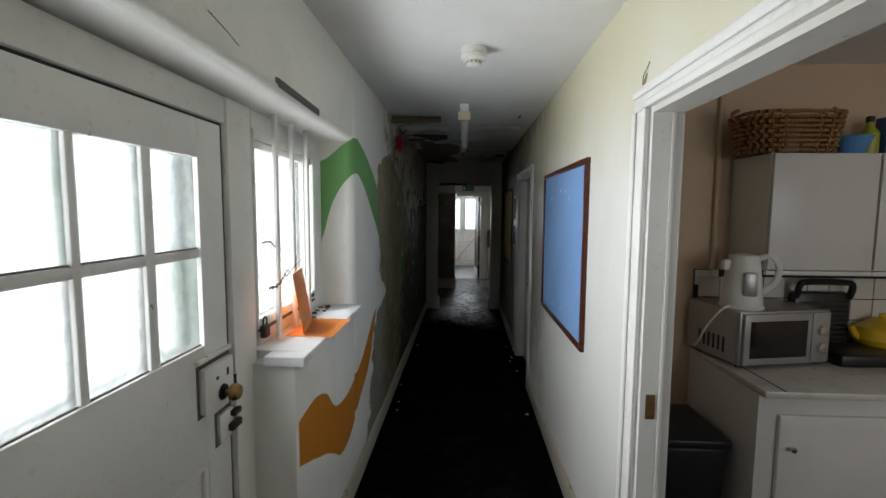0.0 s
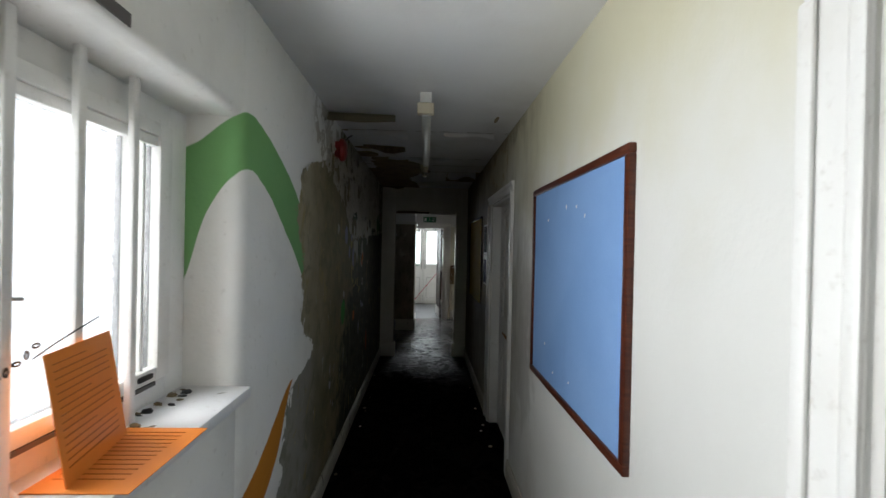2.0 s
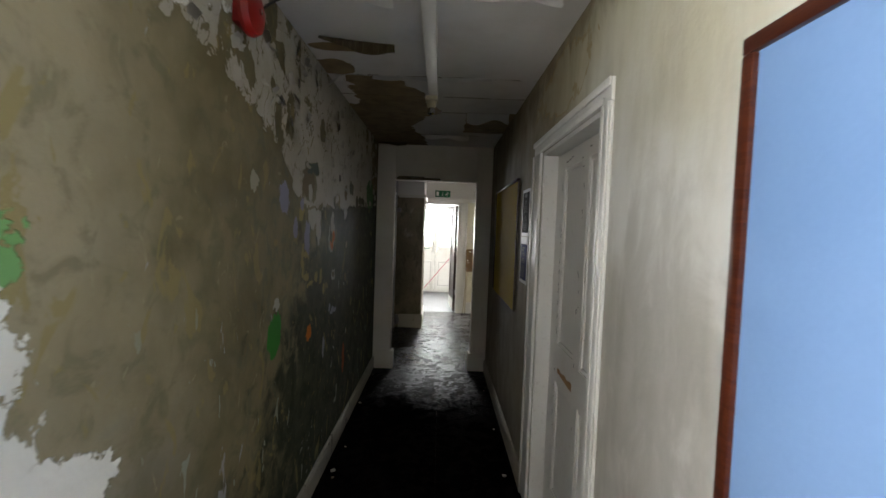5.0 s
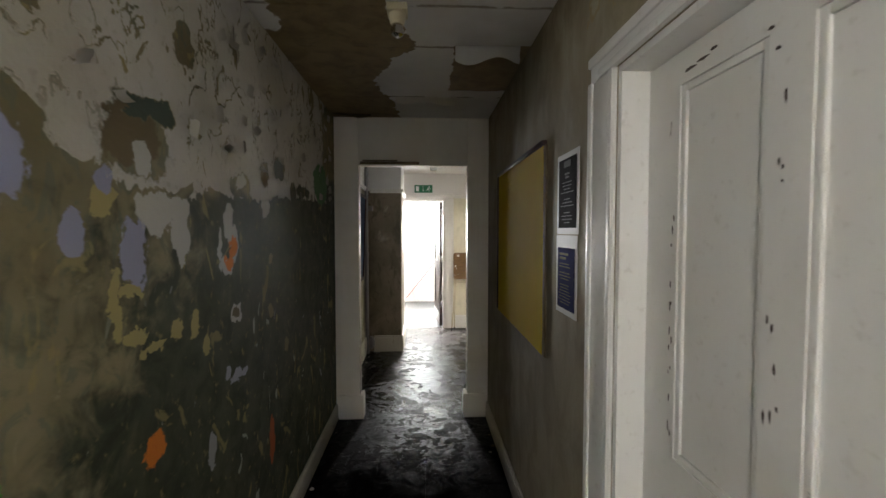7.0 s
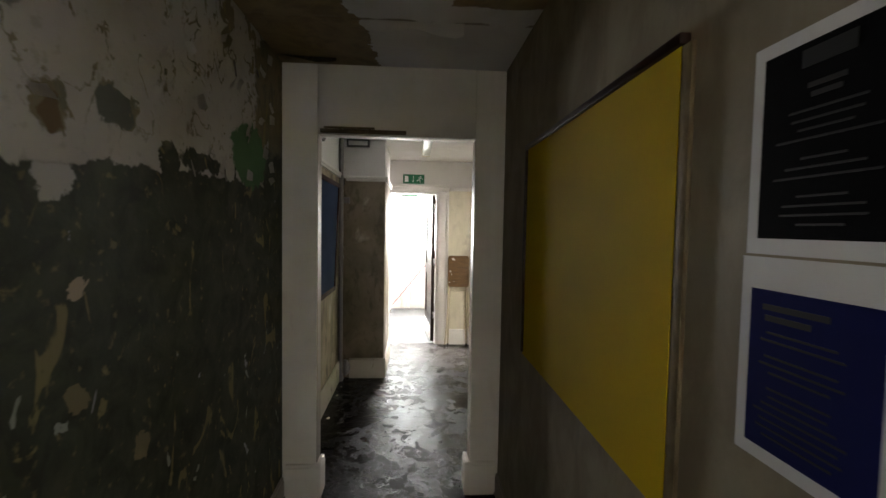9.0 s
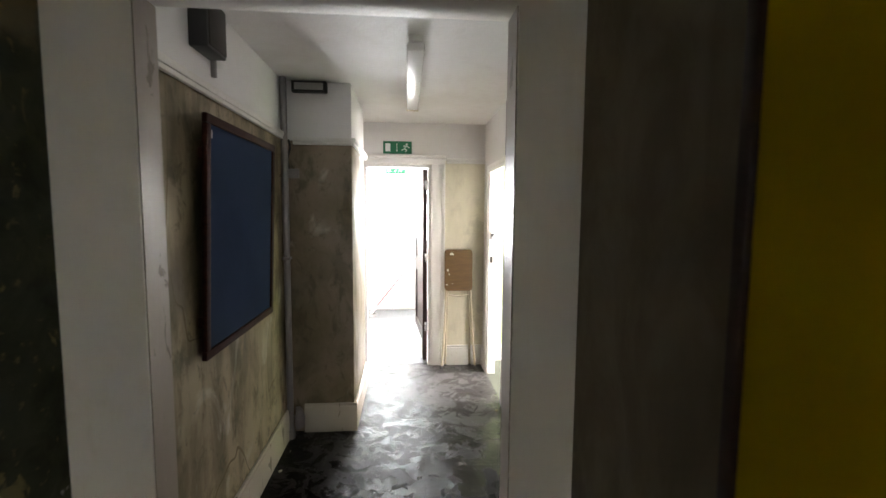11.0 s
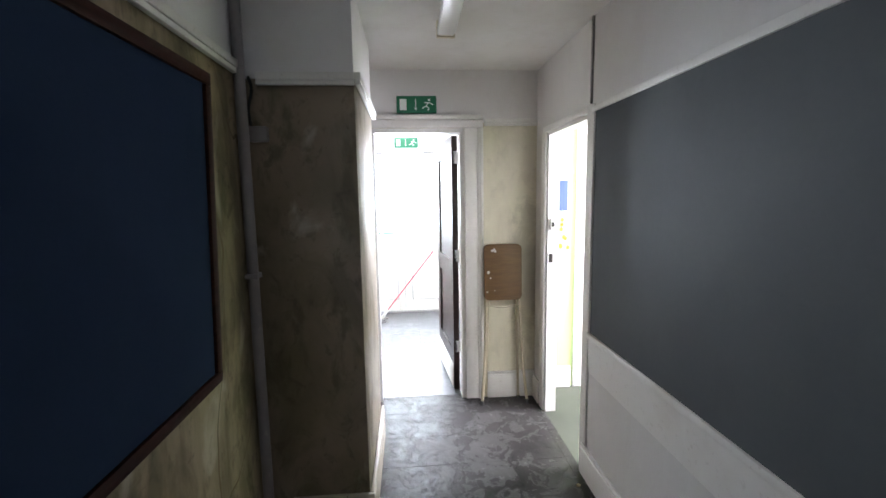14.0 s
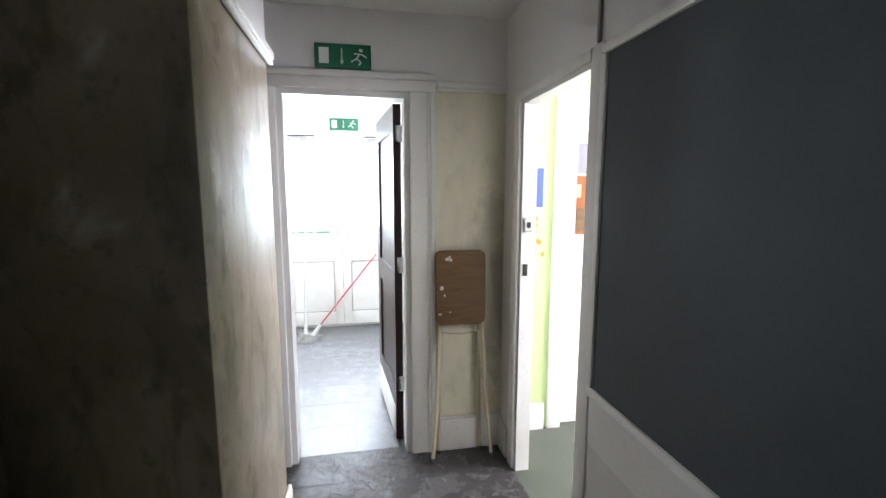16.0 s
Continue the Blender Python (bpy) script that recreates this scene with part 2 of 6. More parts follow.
    for cy, cz, ry, rz, c in ((3.95, 1.03, 0.075, 0.09, (0.03, 0.24, 0.03)), (3.96, 1.15, 0.03, 0.025, chalk), (4.43, 0.935, 0.045, 0.045, rust), (4.27, 1.56, 0.035, 0.045, ochre),
                              (4.03, 1.61, 0.055, 0.075, lilac), (4.19, 1.49, 0.035, 0.05, lilac), (4.37, 1.44, 0.055, 0.085, lilac), (4.28, 1.61, 0.03, 0.025, lilac),
                              (4.30, 1.32, 0.018, 0.09, ochre), (4.36, 1.24, 0.05, 0.022, ochre), (4.43, 1.185, 0.055, 0.016, ochre), (4.36, 1.345, 0.04, 0.014, ochre), (4.54, 1.215, 0.03, 0.03, ochre),
                              (4.64, 1.205, 0.025, 0.04, ochre), (4.70, 1.13, 0.022, 0.03, ochre), (5.29, 0.535, 0.03, 0.11, (0.42, 0.09, 0.02)), (5.30, 1.365, 0.03, 0.025, (0.4, 0.32, 0.22)),
                              (4.95, 0.955, 0.075, 0.022, (0.32, 0.32, 0.38)), (4.855, 0.985, 0.02, 0.025, (0.32, 0.32, 0.38)), (4.73, 0.77, 0.02, 0.06, (0.3, 0.3, 0.32)),
                              (4.46, 1.535, 0.08, 0.055, chalk), (4.575, 1.475, 0.045, 0.06, chalk), (4.575, 1.42, 0.02, 0.03, chalk), (4.57, 1.55, 0.06, 0.04, chalk),
                              (4.885, 1.52, 0.032, 0.075, chalk), (4.815, 1.45, 0.014, 0.055, chalk), (4.93, 1.44, 0.035, 0.06, chalk), (4.87, 1.375, 0.06, 0.032, chalk),
                              (4.918, 1.43, 0.035, 0.032, rust), (4.89, 1.385, 0.042, 0.026, rust), (4.925, 1.195, 0.045, 0.035, chalk), (4.925, 1.197, 0.03, 0.022, (0.11, 0.09, 0.045)),
                              (3.72, 1.66, 0.035, 0.035, (0.36, 0.34, 0.26)), (5.25, 1.60, 0.05, 0.05, chalk), (5.30, 1.13, 0.03, 0.03, (0.2, 0.16, 0.08)), (5.52, 0.92, 0.035, 0.04, (0.2, 0.16, 0.08)),
                              (4.37, 1.71, 0.11, 0.06, (0.13, 0.095, 0.045)), (4.44, 1.79, 0.12, 0.028, (0.05, 0.068, 0.045)), (4.41, 1.665, 0.032, 0.042, chalk),
                              (5.25, 1.72, 0.03, 0.04, (0.16, 0.10, 0.04)), (5.43, 1.78, 0.07, 0.045, (0.10, 0.105, 0.075))):
        under = m.mix(m.blob(U, V, cy, cz, ry, rz, soft), under, c)
    col = m.mix(bare, col, under)
    # flaking off-white upper coat
    wz = m.curve(m.Y, 3.0, 7.0, ((3.0, 2.15), (3.6, 1.95), (3.88, 1.86), (4.02, 1.78), (4.14, 1.69), (4.36, 1.6), (4.87, 1.61), (5.9, 1.67), (7.0, 1.7)), 1.4, 2.2)
    ragw = m.f("MULTIPLY", m.f("SUBTRACT", n2, 0.5), m.curve(m.Y, 3.0, 7.0, ((3.0, 0.7), (4.0, 0.4), (4.8, 0.16), (7.0, 0.12)), 0.0, 1.0))
    upper = m.step(m.f("ADD", m.f("SUBTRACT", m.Z, wz), ragw), 0.0, 0.008)
    dens = m.curve(m.Y, 3.0, 7.0, ((3.0, 0.62), (3.9, 0.58), (4.3, 0.65), (4.9, 0.67), (5.6, 0.67), (6.3, 0.62), (7.0, 0.56)), 0.0, 1.0)
    dens = m.f("SUBTRACT", dens, m.f("MULTIPLY", m.step(m.Z, 1.8, 2.35), 0.07))
    n8 = m.noise(7, 7, 0.6, (1, 1, 0.7), 0.35, 51.0)
    flake = m.step(n8, m.f("SUBTRACT", dens, 0.008), dens)
    crk = m.step(m.f("ABSOLUTE", m.f("SUBTRACT", m.noise(5.5, 5, 0.55, (1, 1, 0.8), 0.3, 83.0), 0.5)), 0.011, 0.006)
    crk = m.f("MULTIPLY", m.f("MULTIPLY", crk, m.step(n2, 0.40, 0.52)), m.step(m.Z, 1.6, 1.9))
    upper = m.f("MULTIPLY", upper, m.f("SUBTRACT", 1.0, m.f("MAXIMUM", flake, crk)))
    upper = m.f("MULTIPLY", upper, m.step(m.Y, 2.9, 3.1))
    torn = 0.0
    for cy, cz, ry, rz in ((4.39, 1.70, 0.13, 0.08), (4.44, 1.79, 0.13, 0.032), (4.985, 1.655, 0.085, 0.05), (5.25, 1.735, 0.05, 0.055), (5.44, 1.785, 0.08, 0.05), (5.66, 1.69, 0.05, 0.05),
                           (5.86, 1.715, 0.14, 0.035), (6.62, 2.05, 0.26, 0.5), (3.95, 1.93, 0.035, 0.10), (4.62, 2.02, 0.05, 0.06)):
        torn = m.f("MAXIMUM", torn, m.blob(U, V, cy, cz, ry, rz, soft))
    torn = m.f("MULTIPLY", torn, m.f("SUBTRACT", 1.0, m.blob(U, V, 4.995, 1.67, 0.045, 0.028, soft)))
    upper = m.f("MULTIPLY", upper, m.f("SUBTRACT", 1.0, torn))
    wcol = m.mix(m.step(n1, 0.35, 0.7), (0.50, 0.47, 0.41), (0.40, 0.36, 0.29))
    wcol = m.mix(m.f("MULTIPLY", m.step(n3, 0.58, 0.7), 0.35), wcol, (0.24, 0.21, 0.15))
    col = m.mix(upper, col, wcol)
    col = m.mix(m.blob(U, V, 6.30, 1.80, 0.19, 0.13, soft), col, (0.07, 0.17, 0.06))
    h = m.f("ADD", m.f("MULTIPLY", m.f("ADD", m.f("SUBTRACT", 1.0, bare), upper), 1.6), m.f("ADD", m.f("MULTIPLY", n2, 0.7), m.f("MULTIPLY", n4, 0.25)))
    return m.out(col, m.f("ADD", 0.6, m.f("MULTIPLY", n2, 0.25)), h, 0.6, 0.007, 0.0, 0.25)


def peeled_ceiling():
    """White ceiling paper, sagging and torn away in brown patches further on."""
    m = Mat("peeled_ceiling")
    n1, n2, n3 = m.noise(2.2, 5), m.noise(8, 6, 0.6, (1, 1, 1), 0.5), m.noise(34, 4)
    wob = m.f("ADD", m.f("MULTIPLY", m.f("SUBTRACT", n2, 0.5), 1.5), m.f("MULTIPLY", m.f("SUBTRACT", n3, 0.5), 0.5))
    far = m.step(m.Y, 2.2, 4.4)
    # Paper further on is whitened in colour, making up for weak light there.
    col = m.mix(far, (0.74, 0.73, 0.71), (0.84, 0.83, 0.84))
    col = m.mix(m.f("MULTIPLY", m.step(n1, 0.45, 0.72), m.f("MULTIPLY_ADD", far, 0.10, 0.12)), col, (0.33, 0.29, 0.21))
    lines = 0.0
    for y in (3.74, 4.68, 5.05, 5.44, 6.22):
        d = m.f("ABSOLUTE", m.f("ADD", m.f("SUBTRACT", m.Y, y), m.f("MULTIPLY", m.f("SUBTRACT", n2, 0.5), 0.06)))
        lines = m.f("MAXIMUM", lines, m.f("MULTIPLY", m.step(d, 0.014, 0.004), m.step(n2, 0.42, 0.55)))
    col = m.mix(m.f("MULTIPLY", lines, 0.8), col, (0.16, 0.12, 0.07))
    bare = 0.0
    for cx, cy, rx, ry in ((-0.5, 4.57, 0.12, 0.11), (-0.16, 5.02, 0.12, 0.03), (-0.45, 3.76, 0.12, 0.025), (0.5, 3.4, 0.012, 0.07), (-0.4, 4.3, 0.16, 0.05)):
        bare = m.f("MAXIMUM", bare, m.blob(m.X, m.Y, cx, cy, rx, ry, wob, 0.03))
    tear = m.f("ADD", m.f("MULTIPLY", m.f("SUBTRACT", n2, 0.5), 0.16), m.f("MULTIPLY", m.f("SUBTRACT", n3, 0.5), 0.05))
    rim = m.curve(m.Y, 4.6, 6.8, ((4.6, -0.3), (4.72, -0.17), (4.85, -0.1), (5.0, -0.02), (5.3, 0.06), (5.43, 0.075), (5.62, -0.03), (6.06, -0.145), (6.25, -0.08), (6.8, -0.05)), -0.4, 0.2)
    patch = m.f("MULTIPLY", m.step(m.f("SUBTRACT", m.f("ADD", rim, tear), m.X), 0.0, 0.006), m.step(m.f("ADD", m.Y, m.f("MULTIPLY", tear, 0.4)), 4.69, 4.695))
    scrap = m.f("MULTIPLY", m.step(m.f("ADD", m.X, tear), -0.47, -0.48), m.step(m.f("ADD", m.Y, tear), 5.3, 5.28))
    patch = m.f("MULTIPLY", patch, m.f("SUBTRACT", 1.0, scrap))
    near_wall = m.f("MULTIPLY", m.step(m.f("ADD", m.X, m.f("MULTIPLY", tear, 0.4)), 0.285, 0.29), m.f("MULTIPLY", m.step(m.Y, 5.40, 5.405), m.step(m.f("ADD", m.Y, m.f("MULTIPLY", tear, 0.5)), 6.09, 6.08)))
    bare = m.f("MAXIMUM", bare, m.f("MAXIMUM", patch, near_wall))
    brown = m.mix(m.step(n2, 0.35, 0.7), (0.33, 0.24, 0.12), (0.20, 0.14, 0.068))
    col = m.mix(bare, col, brown)
    h = m.f("ADD", m.f("MULTIPLY", m.f("SUBTRACT", 1.0, bare), 2.0), m.f("ADD", n2, m.f("MULTIPLY", lines, -1.0)))
    return m.out(col, 0.6, h, 0.5, 0.006)


def worn_floor(name):
    """Old dark lino, near-black and matt deep in the corridor, paler and glossy towards the hall, torn off to the
    screed in patches.
    """
    m = Mat(name)
    m.P = m.t.nodes.new("ShaderNodeNewGeometry").outputs["Position"]
    sep = m.t.nodes.new("ShaderNodeSeparateXYZ")
    m.link(m.P, sep.inputs[0])
    m.X, m.Y, m.Z = sep.outputs
    rnd = m.t.nodes.new("ShaderNodeObjectInfo").outputs["Random"]
    n1, n2 = m.noise(1.5, 5, 0.55), m.noise(7, 8, 0.62, (1, 1, 1), 1.0)
    n3, n4 = m.noise(20, 8, 0.68, (1, 1, 1), 0.8), m.noise(4, 3, 0.5, (1, 1, 1), 0.4, 13.0)
    torn = m.step(m.f("ADD", m.f("MULTIPLY_ADD", m.f("SUBTRACT", n3, 0.5), 0.45, n2), m.f("MULTIPLY", m.f("SUBTRACT", n1, 0.5), 0.6)), 0.51, 0.545)
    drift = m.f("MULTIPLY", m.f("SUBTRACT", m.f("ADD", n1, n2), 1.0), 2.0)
    # Ramps along y: near-black to paler colour, matt to glossy.
    pale_ramp = m.step(m.f("ADD", m.Y, drift), 7.6, 10.2)
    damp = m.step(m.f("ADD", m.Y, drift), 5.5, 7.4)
    lino = m.mix(pale_ramp, (0.0035, 0.003, 0.003), (0.07, 0.066, 0.064))
    screed = m.mix(pale_ramp, (0.007, 0.006, 0.0055), (0.092, 0.088, 0.085))
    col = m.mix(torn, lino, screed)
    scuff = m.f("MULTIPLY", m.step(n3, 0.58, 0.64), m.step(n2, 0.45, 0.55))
    col = m.mix(m.f("MULTIPLY", scuff, 0.7), col, m.mix(pale_ramp, (0.014, 0.012, 0.011), (0.21, 0.205, 0.20)))
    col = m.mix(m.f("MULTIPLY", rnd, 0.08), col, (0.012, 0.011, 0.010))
    gloss = m.f("ADD", m.f("MULTIPLY_ADD", damp, -0.42, 0.60), m.f("MULTIPLY", torn, 0.30))
    r = m.f("ADD", gloss, m.f("MULTIPLY", m.f("SUBTRACT", n3, 0.5), 0.25))
    h = m.f("ADD", m.f("MULTIPLY", torn, -0.22), m.f("ADD", m.f("MULTIPLY", n2, 0.9), m.f("ADD", m.f("MULTIPLY", n3, 0.22), m.f("MULTIPLY", n4, 1.6))))
    m.out(col, r, h, 0.6, 0.013)
    m.link(m.f("MULTIPLY", m.f("MULTIPLY_ADD", torn, -0.11, 0.17), damp), m.b.inputs["Specular IOR Level"])
    return m.m


def floor_tiles(name, dark, light, gloss, spec):
    """Plain vinyl tiles, each a little different, with worn patches."""
    m = Mat(name)
    m.P = m.t.nodes.new("ShaderNodeNewGeometry").outputs["Position"]
    rnd = m.t.nodes.new("ShaderNodeObjectInfo").outputs["Random"]
    n1, n2, n3 = m.noise(1.6, 6, 0.6), m.noise(11, 9, 0.68, (1, 1, 1), 0.4), m.noise(40, 4)
    worn = m.step(m.f("ADD", n2, m.f("MULTIPLY", m.f("SUBTRACT", n1, 0.5), 0.7)), 0.48, 0.58)
    col = m.mix(worn, m.mix(n1, dark, tuple(c * 0.7 for c in dark)), light)
    col = m.mix(m.f("MULTIPLY", rnd, 0.15), col, tuple(c * 0.5 for c in dark))
    r = m.f("ADD", m.f("MULTIPLY_ADD", worn, 0.12, gloss), m.f("MULTIPLY", m.f("SUBTRACT", n1, 0.5), 0.2))
    return m.out(col, r, m.f("ADD", n2, m.f("MULTIPLY", n3, 0.3)), 0.4, 0.004, 0.0, spec)


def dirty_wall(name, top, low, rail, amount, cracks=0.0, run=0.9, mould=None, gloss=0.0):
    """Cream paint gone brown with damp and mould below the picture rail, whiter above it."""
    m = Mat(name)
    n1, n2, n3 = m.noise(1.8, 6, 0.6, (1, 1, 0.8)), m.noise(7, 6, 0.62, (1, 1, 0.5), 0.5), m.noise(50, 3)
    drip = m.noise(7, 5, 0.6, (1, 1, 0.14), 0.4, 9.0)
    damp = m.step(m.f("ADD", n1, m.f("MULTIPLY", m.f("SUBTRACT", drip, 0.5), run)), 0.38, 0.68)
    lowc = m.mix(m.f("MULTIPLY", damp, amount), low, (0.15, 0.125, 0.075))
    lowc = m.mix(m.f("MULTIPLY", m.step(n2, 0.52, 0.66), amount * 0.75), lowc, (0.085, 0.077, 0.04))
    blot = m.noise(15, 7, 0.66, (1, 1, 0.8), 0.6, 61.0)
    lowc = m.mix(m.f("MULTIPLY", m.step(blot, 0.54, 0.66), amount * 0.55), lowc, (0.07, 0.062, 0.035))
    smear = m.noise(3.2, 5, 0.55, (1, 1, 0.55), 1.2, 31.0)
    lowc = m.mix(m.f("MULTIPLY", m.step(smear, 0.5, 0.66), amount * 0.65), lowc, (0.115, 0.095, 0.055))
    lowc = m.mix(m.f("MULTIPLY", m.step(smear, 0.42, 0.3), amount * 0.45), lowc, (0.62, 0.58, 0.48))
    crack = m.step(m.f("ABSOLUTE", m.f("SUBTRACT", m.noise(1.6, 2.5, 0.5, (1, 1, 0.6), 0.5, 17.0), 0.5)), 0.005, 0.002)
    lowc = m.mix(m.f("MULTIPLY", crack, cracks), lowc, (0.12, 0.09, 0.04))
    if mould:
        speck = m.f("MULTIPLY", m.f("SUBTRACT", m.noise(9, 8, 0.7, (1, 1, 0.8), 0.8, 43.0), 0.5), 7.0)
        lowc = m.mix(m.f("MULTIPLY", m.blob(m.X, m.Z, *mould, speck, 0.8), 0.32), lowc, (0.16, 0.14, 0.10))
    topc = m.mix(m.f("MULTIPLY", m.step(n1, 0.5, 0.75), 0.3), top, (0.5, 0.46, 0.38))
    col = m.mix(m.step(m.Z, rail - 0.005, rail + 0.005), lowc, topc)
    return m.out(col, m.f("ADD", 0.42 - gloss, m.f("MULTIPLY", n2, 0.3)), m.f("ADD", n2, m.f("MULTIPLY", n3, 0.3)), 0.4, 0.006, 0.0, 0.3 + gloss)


def board_felt(name, a, b, scale=90.0, rough=0.85, spec=0.12):
    m = Mat(name)
    n, big, v = m.noise(scale, 3), m.noise(2.0, 4), m.noise(5, 4, 0.6, (1, 1, 0.2))
    col = m.mix(m.f("ADD", m.f("MULTIPLY", n, 0.4), m.f("MULTIPLY", m.step(big, 0.35, 0.7), 0.5)), a, b)
    col = m.mix(m.f("MULTIPLY", m.step(v, 0.55, 0.8), 0.2), col, tuple(c * 0.6 for c in a))
    return m.out(col, rough, n, 0.2, 0.002, 0.0, spec)


def frosted_glass(name, rough=0.35, relief=40.0, clear=(0.22, 0.23, 0.23), murk=(0.13, 0.16, 0.14), lean=1.0):
    """Thick obscured glass, tinted and uneven."""
    m = Mat(name)
    n = m.noise(relief, 3, 0.5, (1, 1, lean), 0.6)
    big = m.noise(2.2, 3)
    m.b.inputs["Transmission Weight"].default_value = 1.0
    m.b.inputs["IOR"].default_value = 1.3
    tint = m.mix(m.step(big, 0.42, 0.68), clear, murk)
    tint = m.mix(m.f("MULTIPLY", m.step(n, 0.45, 0.65), 0.5), tint, tuple(c * 0.7 for c in murk))
    return m.out(tint, rough, n, 0.6, 0.005)


def wicker():
    m = Mat("wicker")
    w = m.t.nodes.new("ShaderNodeTexWave")
    w.inputs["Scale"].default_value, w.inputs["Distortion"].default_value = 20, 2.0
    m.link(m.P, w.inputs[0])
    n = m.noise(30, 4)
    return m.out(m.mix(m.f("MULTIPLY", w.outputs[1], n), (0.30, 0.14, 0.04), (0.12, 0.045, 0.012)), 0.5, w.outputs[1], 0.4, 0.004)


def corridor_wall():
    """White emulsion, yellowed up high, turning brown-grey deeper into the corridor."""
    m = Mat("corridor_wall_paint")
    n1, n2, n3 = m.noise(1.5, 6, 0.6, (1, 1, 0.7)), m.noise(6, 6, 0.62, (1, 1, 0.6), 0.5), m.noise(60, 3)
    streak = m.noise(8, 5, 0.6, (1, 1, 0.15), 0.3, 5.0)
    col = m.mix(m.f("MULTIPLY", m.step(n1, 0.4, 0.75), 0.35), (0.66, 0.655, 0.62), (0.52, 0.51, 0.46))
    high = m.step(m.f("ADD", m.Z, m.f("MULTIPLY", m.f("SUBTRACT", n1, 0.5), 1.2)), 1.5, 2.3)
    col = m.mix(m.f("MULTIPLY", high, 0.75), col, (0.60, 0.56, 0.36))
    # How far the wall has gone brown-grey, rising along y in uneven patches.
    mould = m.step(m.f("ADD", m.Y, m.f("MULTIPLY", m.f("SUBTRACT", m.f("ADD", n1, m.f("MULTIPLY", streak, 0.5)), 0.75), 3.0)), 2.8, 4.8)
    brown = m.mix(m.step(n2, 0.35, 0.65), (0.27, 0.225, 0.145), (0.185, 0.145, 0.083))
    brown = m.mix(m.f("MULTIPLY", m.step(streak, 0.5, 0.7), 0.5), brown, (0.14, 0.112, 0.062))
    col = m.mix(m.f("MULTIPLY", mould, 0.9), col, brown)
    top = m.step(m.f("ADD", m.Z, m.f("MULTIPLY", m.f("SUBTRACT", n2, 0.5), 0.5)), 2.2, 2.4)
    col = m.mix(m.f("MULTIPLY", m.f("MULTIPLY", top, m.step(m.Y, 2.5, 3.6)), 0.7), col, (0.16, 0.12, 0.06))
    wob = m.f("MULTIPLY", m.f("SUBTRACT", n2, 0.5), 5.0)
    smudge = m.f("MULTIPLY", m.blob(m.Y, m.Z, 3.2, 1.05, 0.3, 0.5, wob, 0.8), m.f("MULTIPLY_ADD", n2, 0.8, 0.15))
    col = m.mix(smudge, col, (0.27, 0.25, 0.215))
    tide = m.f("MULTIPLY", m.blob(m.Y, m.Z, 4.15, 2.19, 0.42, 0.12, wob, 0.25), 0.75)
    rim = m.f("MULTIPLY", m.step(tide, 0.02, 0.3), m.step(tide, 0.74, 0.5))
    col = m.mix(m.f("MULTIPLY", tide, 0.5), col, (0.46, 0.40, 0.26))
    col = m.mix(m.f("MULTIPLY", rim, 0.6), col, (0.30, 0.20, 0.06))
    h = m.f("ADD", m.f("MULTIPLY", n2, 2.0), m.f("MULTIPLY", n3, 0.4))
    return m.out(col, m.f("ADD", 0.55, m.f("MULTIPLY", n2, 0.2)), h, 0.3, 0.006, 0.0, 0.3)


GLOSS = gloss_paint("white_gloss_paint")
SCUFFED = gloss_paint("scuffed_lining_paint", (0.30, 0.25, 0.205), 0.10)
DOORPAINT = gloss_paint("back_door_paint", (0.76, 0.75, 0.73), 0.04)
CHIPPED = gloss_paint("chipped_white_gloss", (0.66, 0.645, 0.61), 0.03)
SILLPAINT = gloss_paint("flaking_sill_paint", (0.74, 0.74, 0.74), 0.07)
SKIRT = gloss_paint("dirty_skirting_paint", (0.44, 0.40, 0.33), 0.10)
MURAL = mural_wall()
CEILING = peeled_ceiling()
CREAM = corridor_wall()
OFFWHITE = painted_wall("off_white_wall", (0.85, 0.81, 0.75), (0.62, 0.56, 0.46), 0.3, 0.05)
CEIL_WHITE = painted_wall("white_ceiling_paint", (0.84, 0.83, 0.81), (0.6, 0.57, 0.5), 0.3)
KITCHEN = painted_wall("kitchen_wall", (0.62, 0.47, 0.33), (0.46, 0.33, 0.21), 0.4)
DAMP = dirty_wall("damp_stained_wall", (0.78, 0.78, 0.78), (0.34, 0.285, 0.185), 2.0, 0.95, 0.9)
BROWNED = dirty_wall("browned_wall", (0.78, 0.77, 0.77), (0.25, 0.205, 0.15), 1.975, 0.9, 0.0, 0.05, gloss=0.16)
YELLOWED = dirty_wall("yellowed_end_wall", (0.78, 0.77, 0.76), (0.72, 0.68, 0.54), 2.0, 0.12, 0.0, 0.9, (0.93, 0.9, 0.16, 0.5))
GREYWHITE = painted_wall("grey_white_wall", (0.67, 0.66, 0.64), (0.52, 0.49, 0.42), 0.3)
LIME = painted_wall("lime_green_wall", (0.46, 0.60, 0.27), (0.42, 0.53, 0.26), 0.2)
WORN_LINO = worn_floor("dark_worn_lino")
TILE_LOBBY = floor_tiles("lobby_tiles", (0.12, 0.12, 0.125), (0.17, 0.17, 0.175), 0.4, 0.3)
TILE_KITCHEN = floor_tiles("kitchen_floor_tiles", (0.02, 0.018, 0.016), (0.03, 0.027, 0.024), 0.45, 0.2)
GREYJOINT = plain("grey_floor_joint", (0.03, 0.027, 0.024), 0.6)
JOINT = plain("floor_joint", (0.016, 0.014, 0.012), 0.7)
CARPET = board_felt("grey_green_carpet", (0.11, 0.118, 0.095), (0.075, 0.083, 0.062), 160)
BLUE = board_felt("blue_felt", (0.22, 0.37, 0.64), (0.17, 0.31, 0.57))
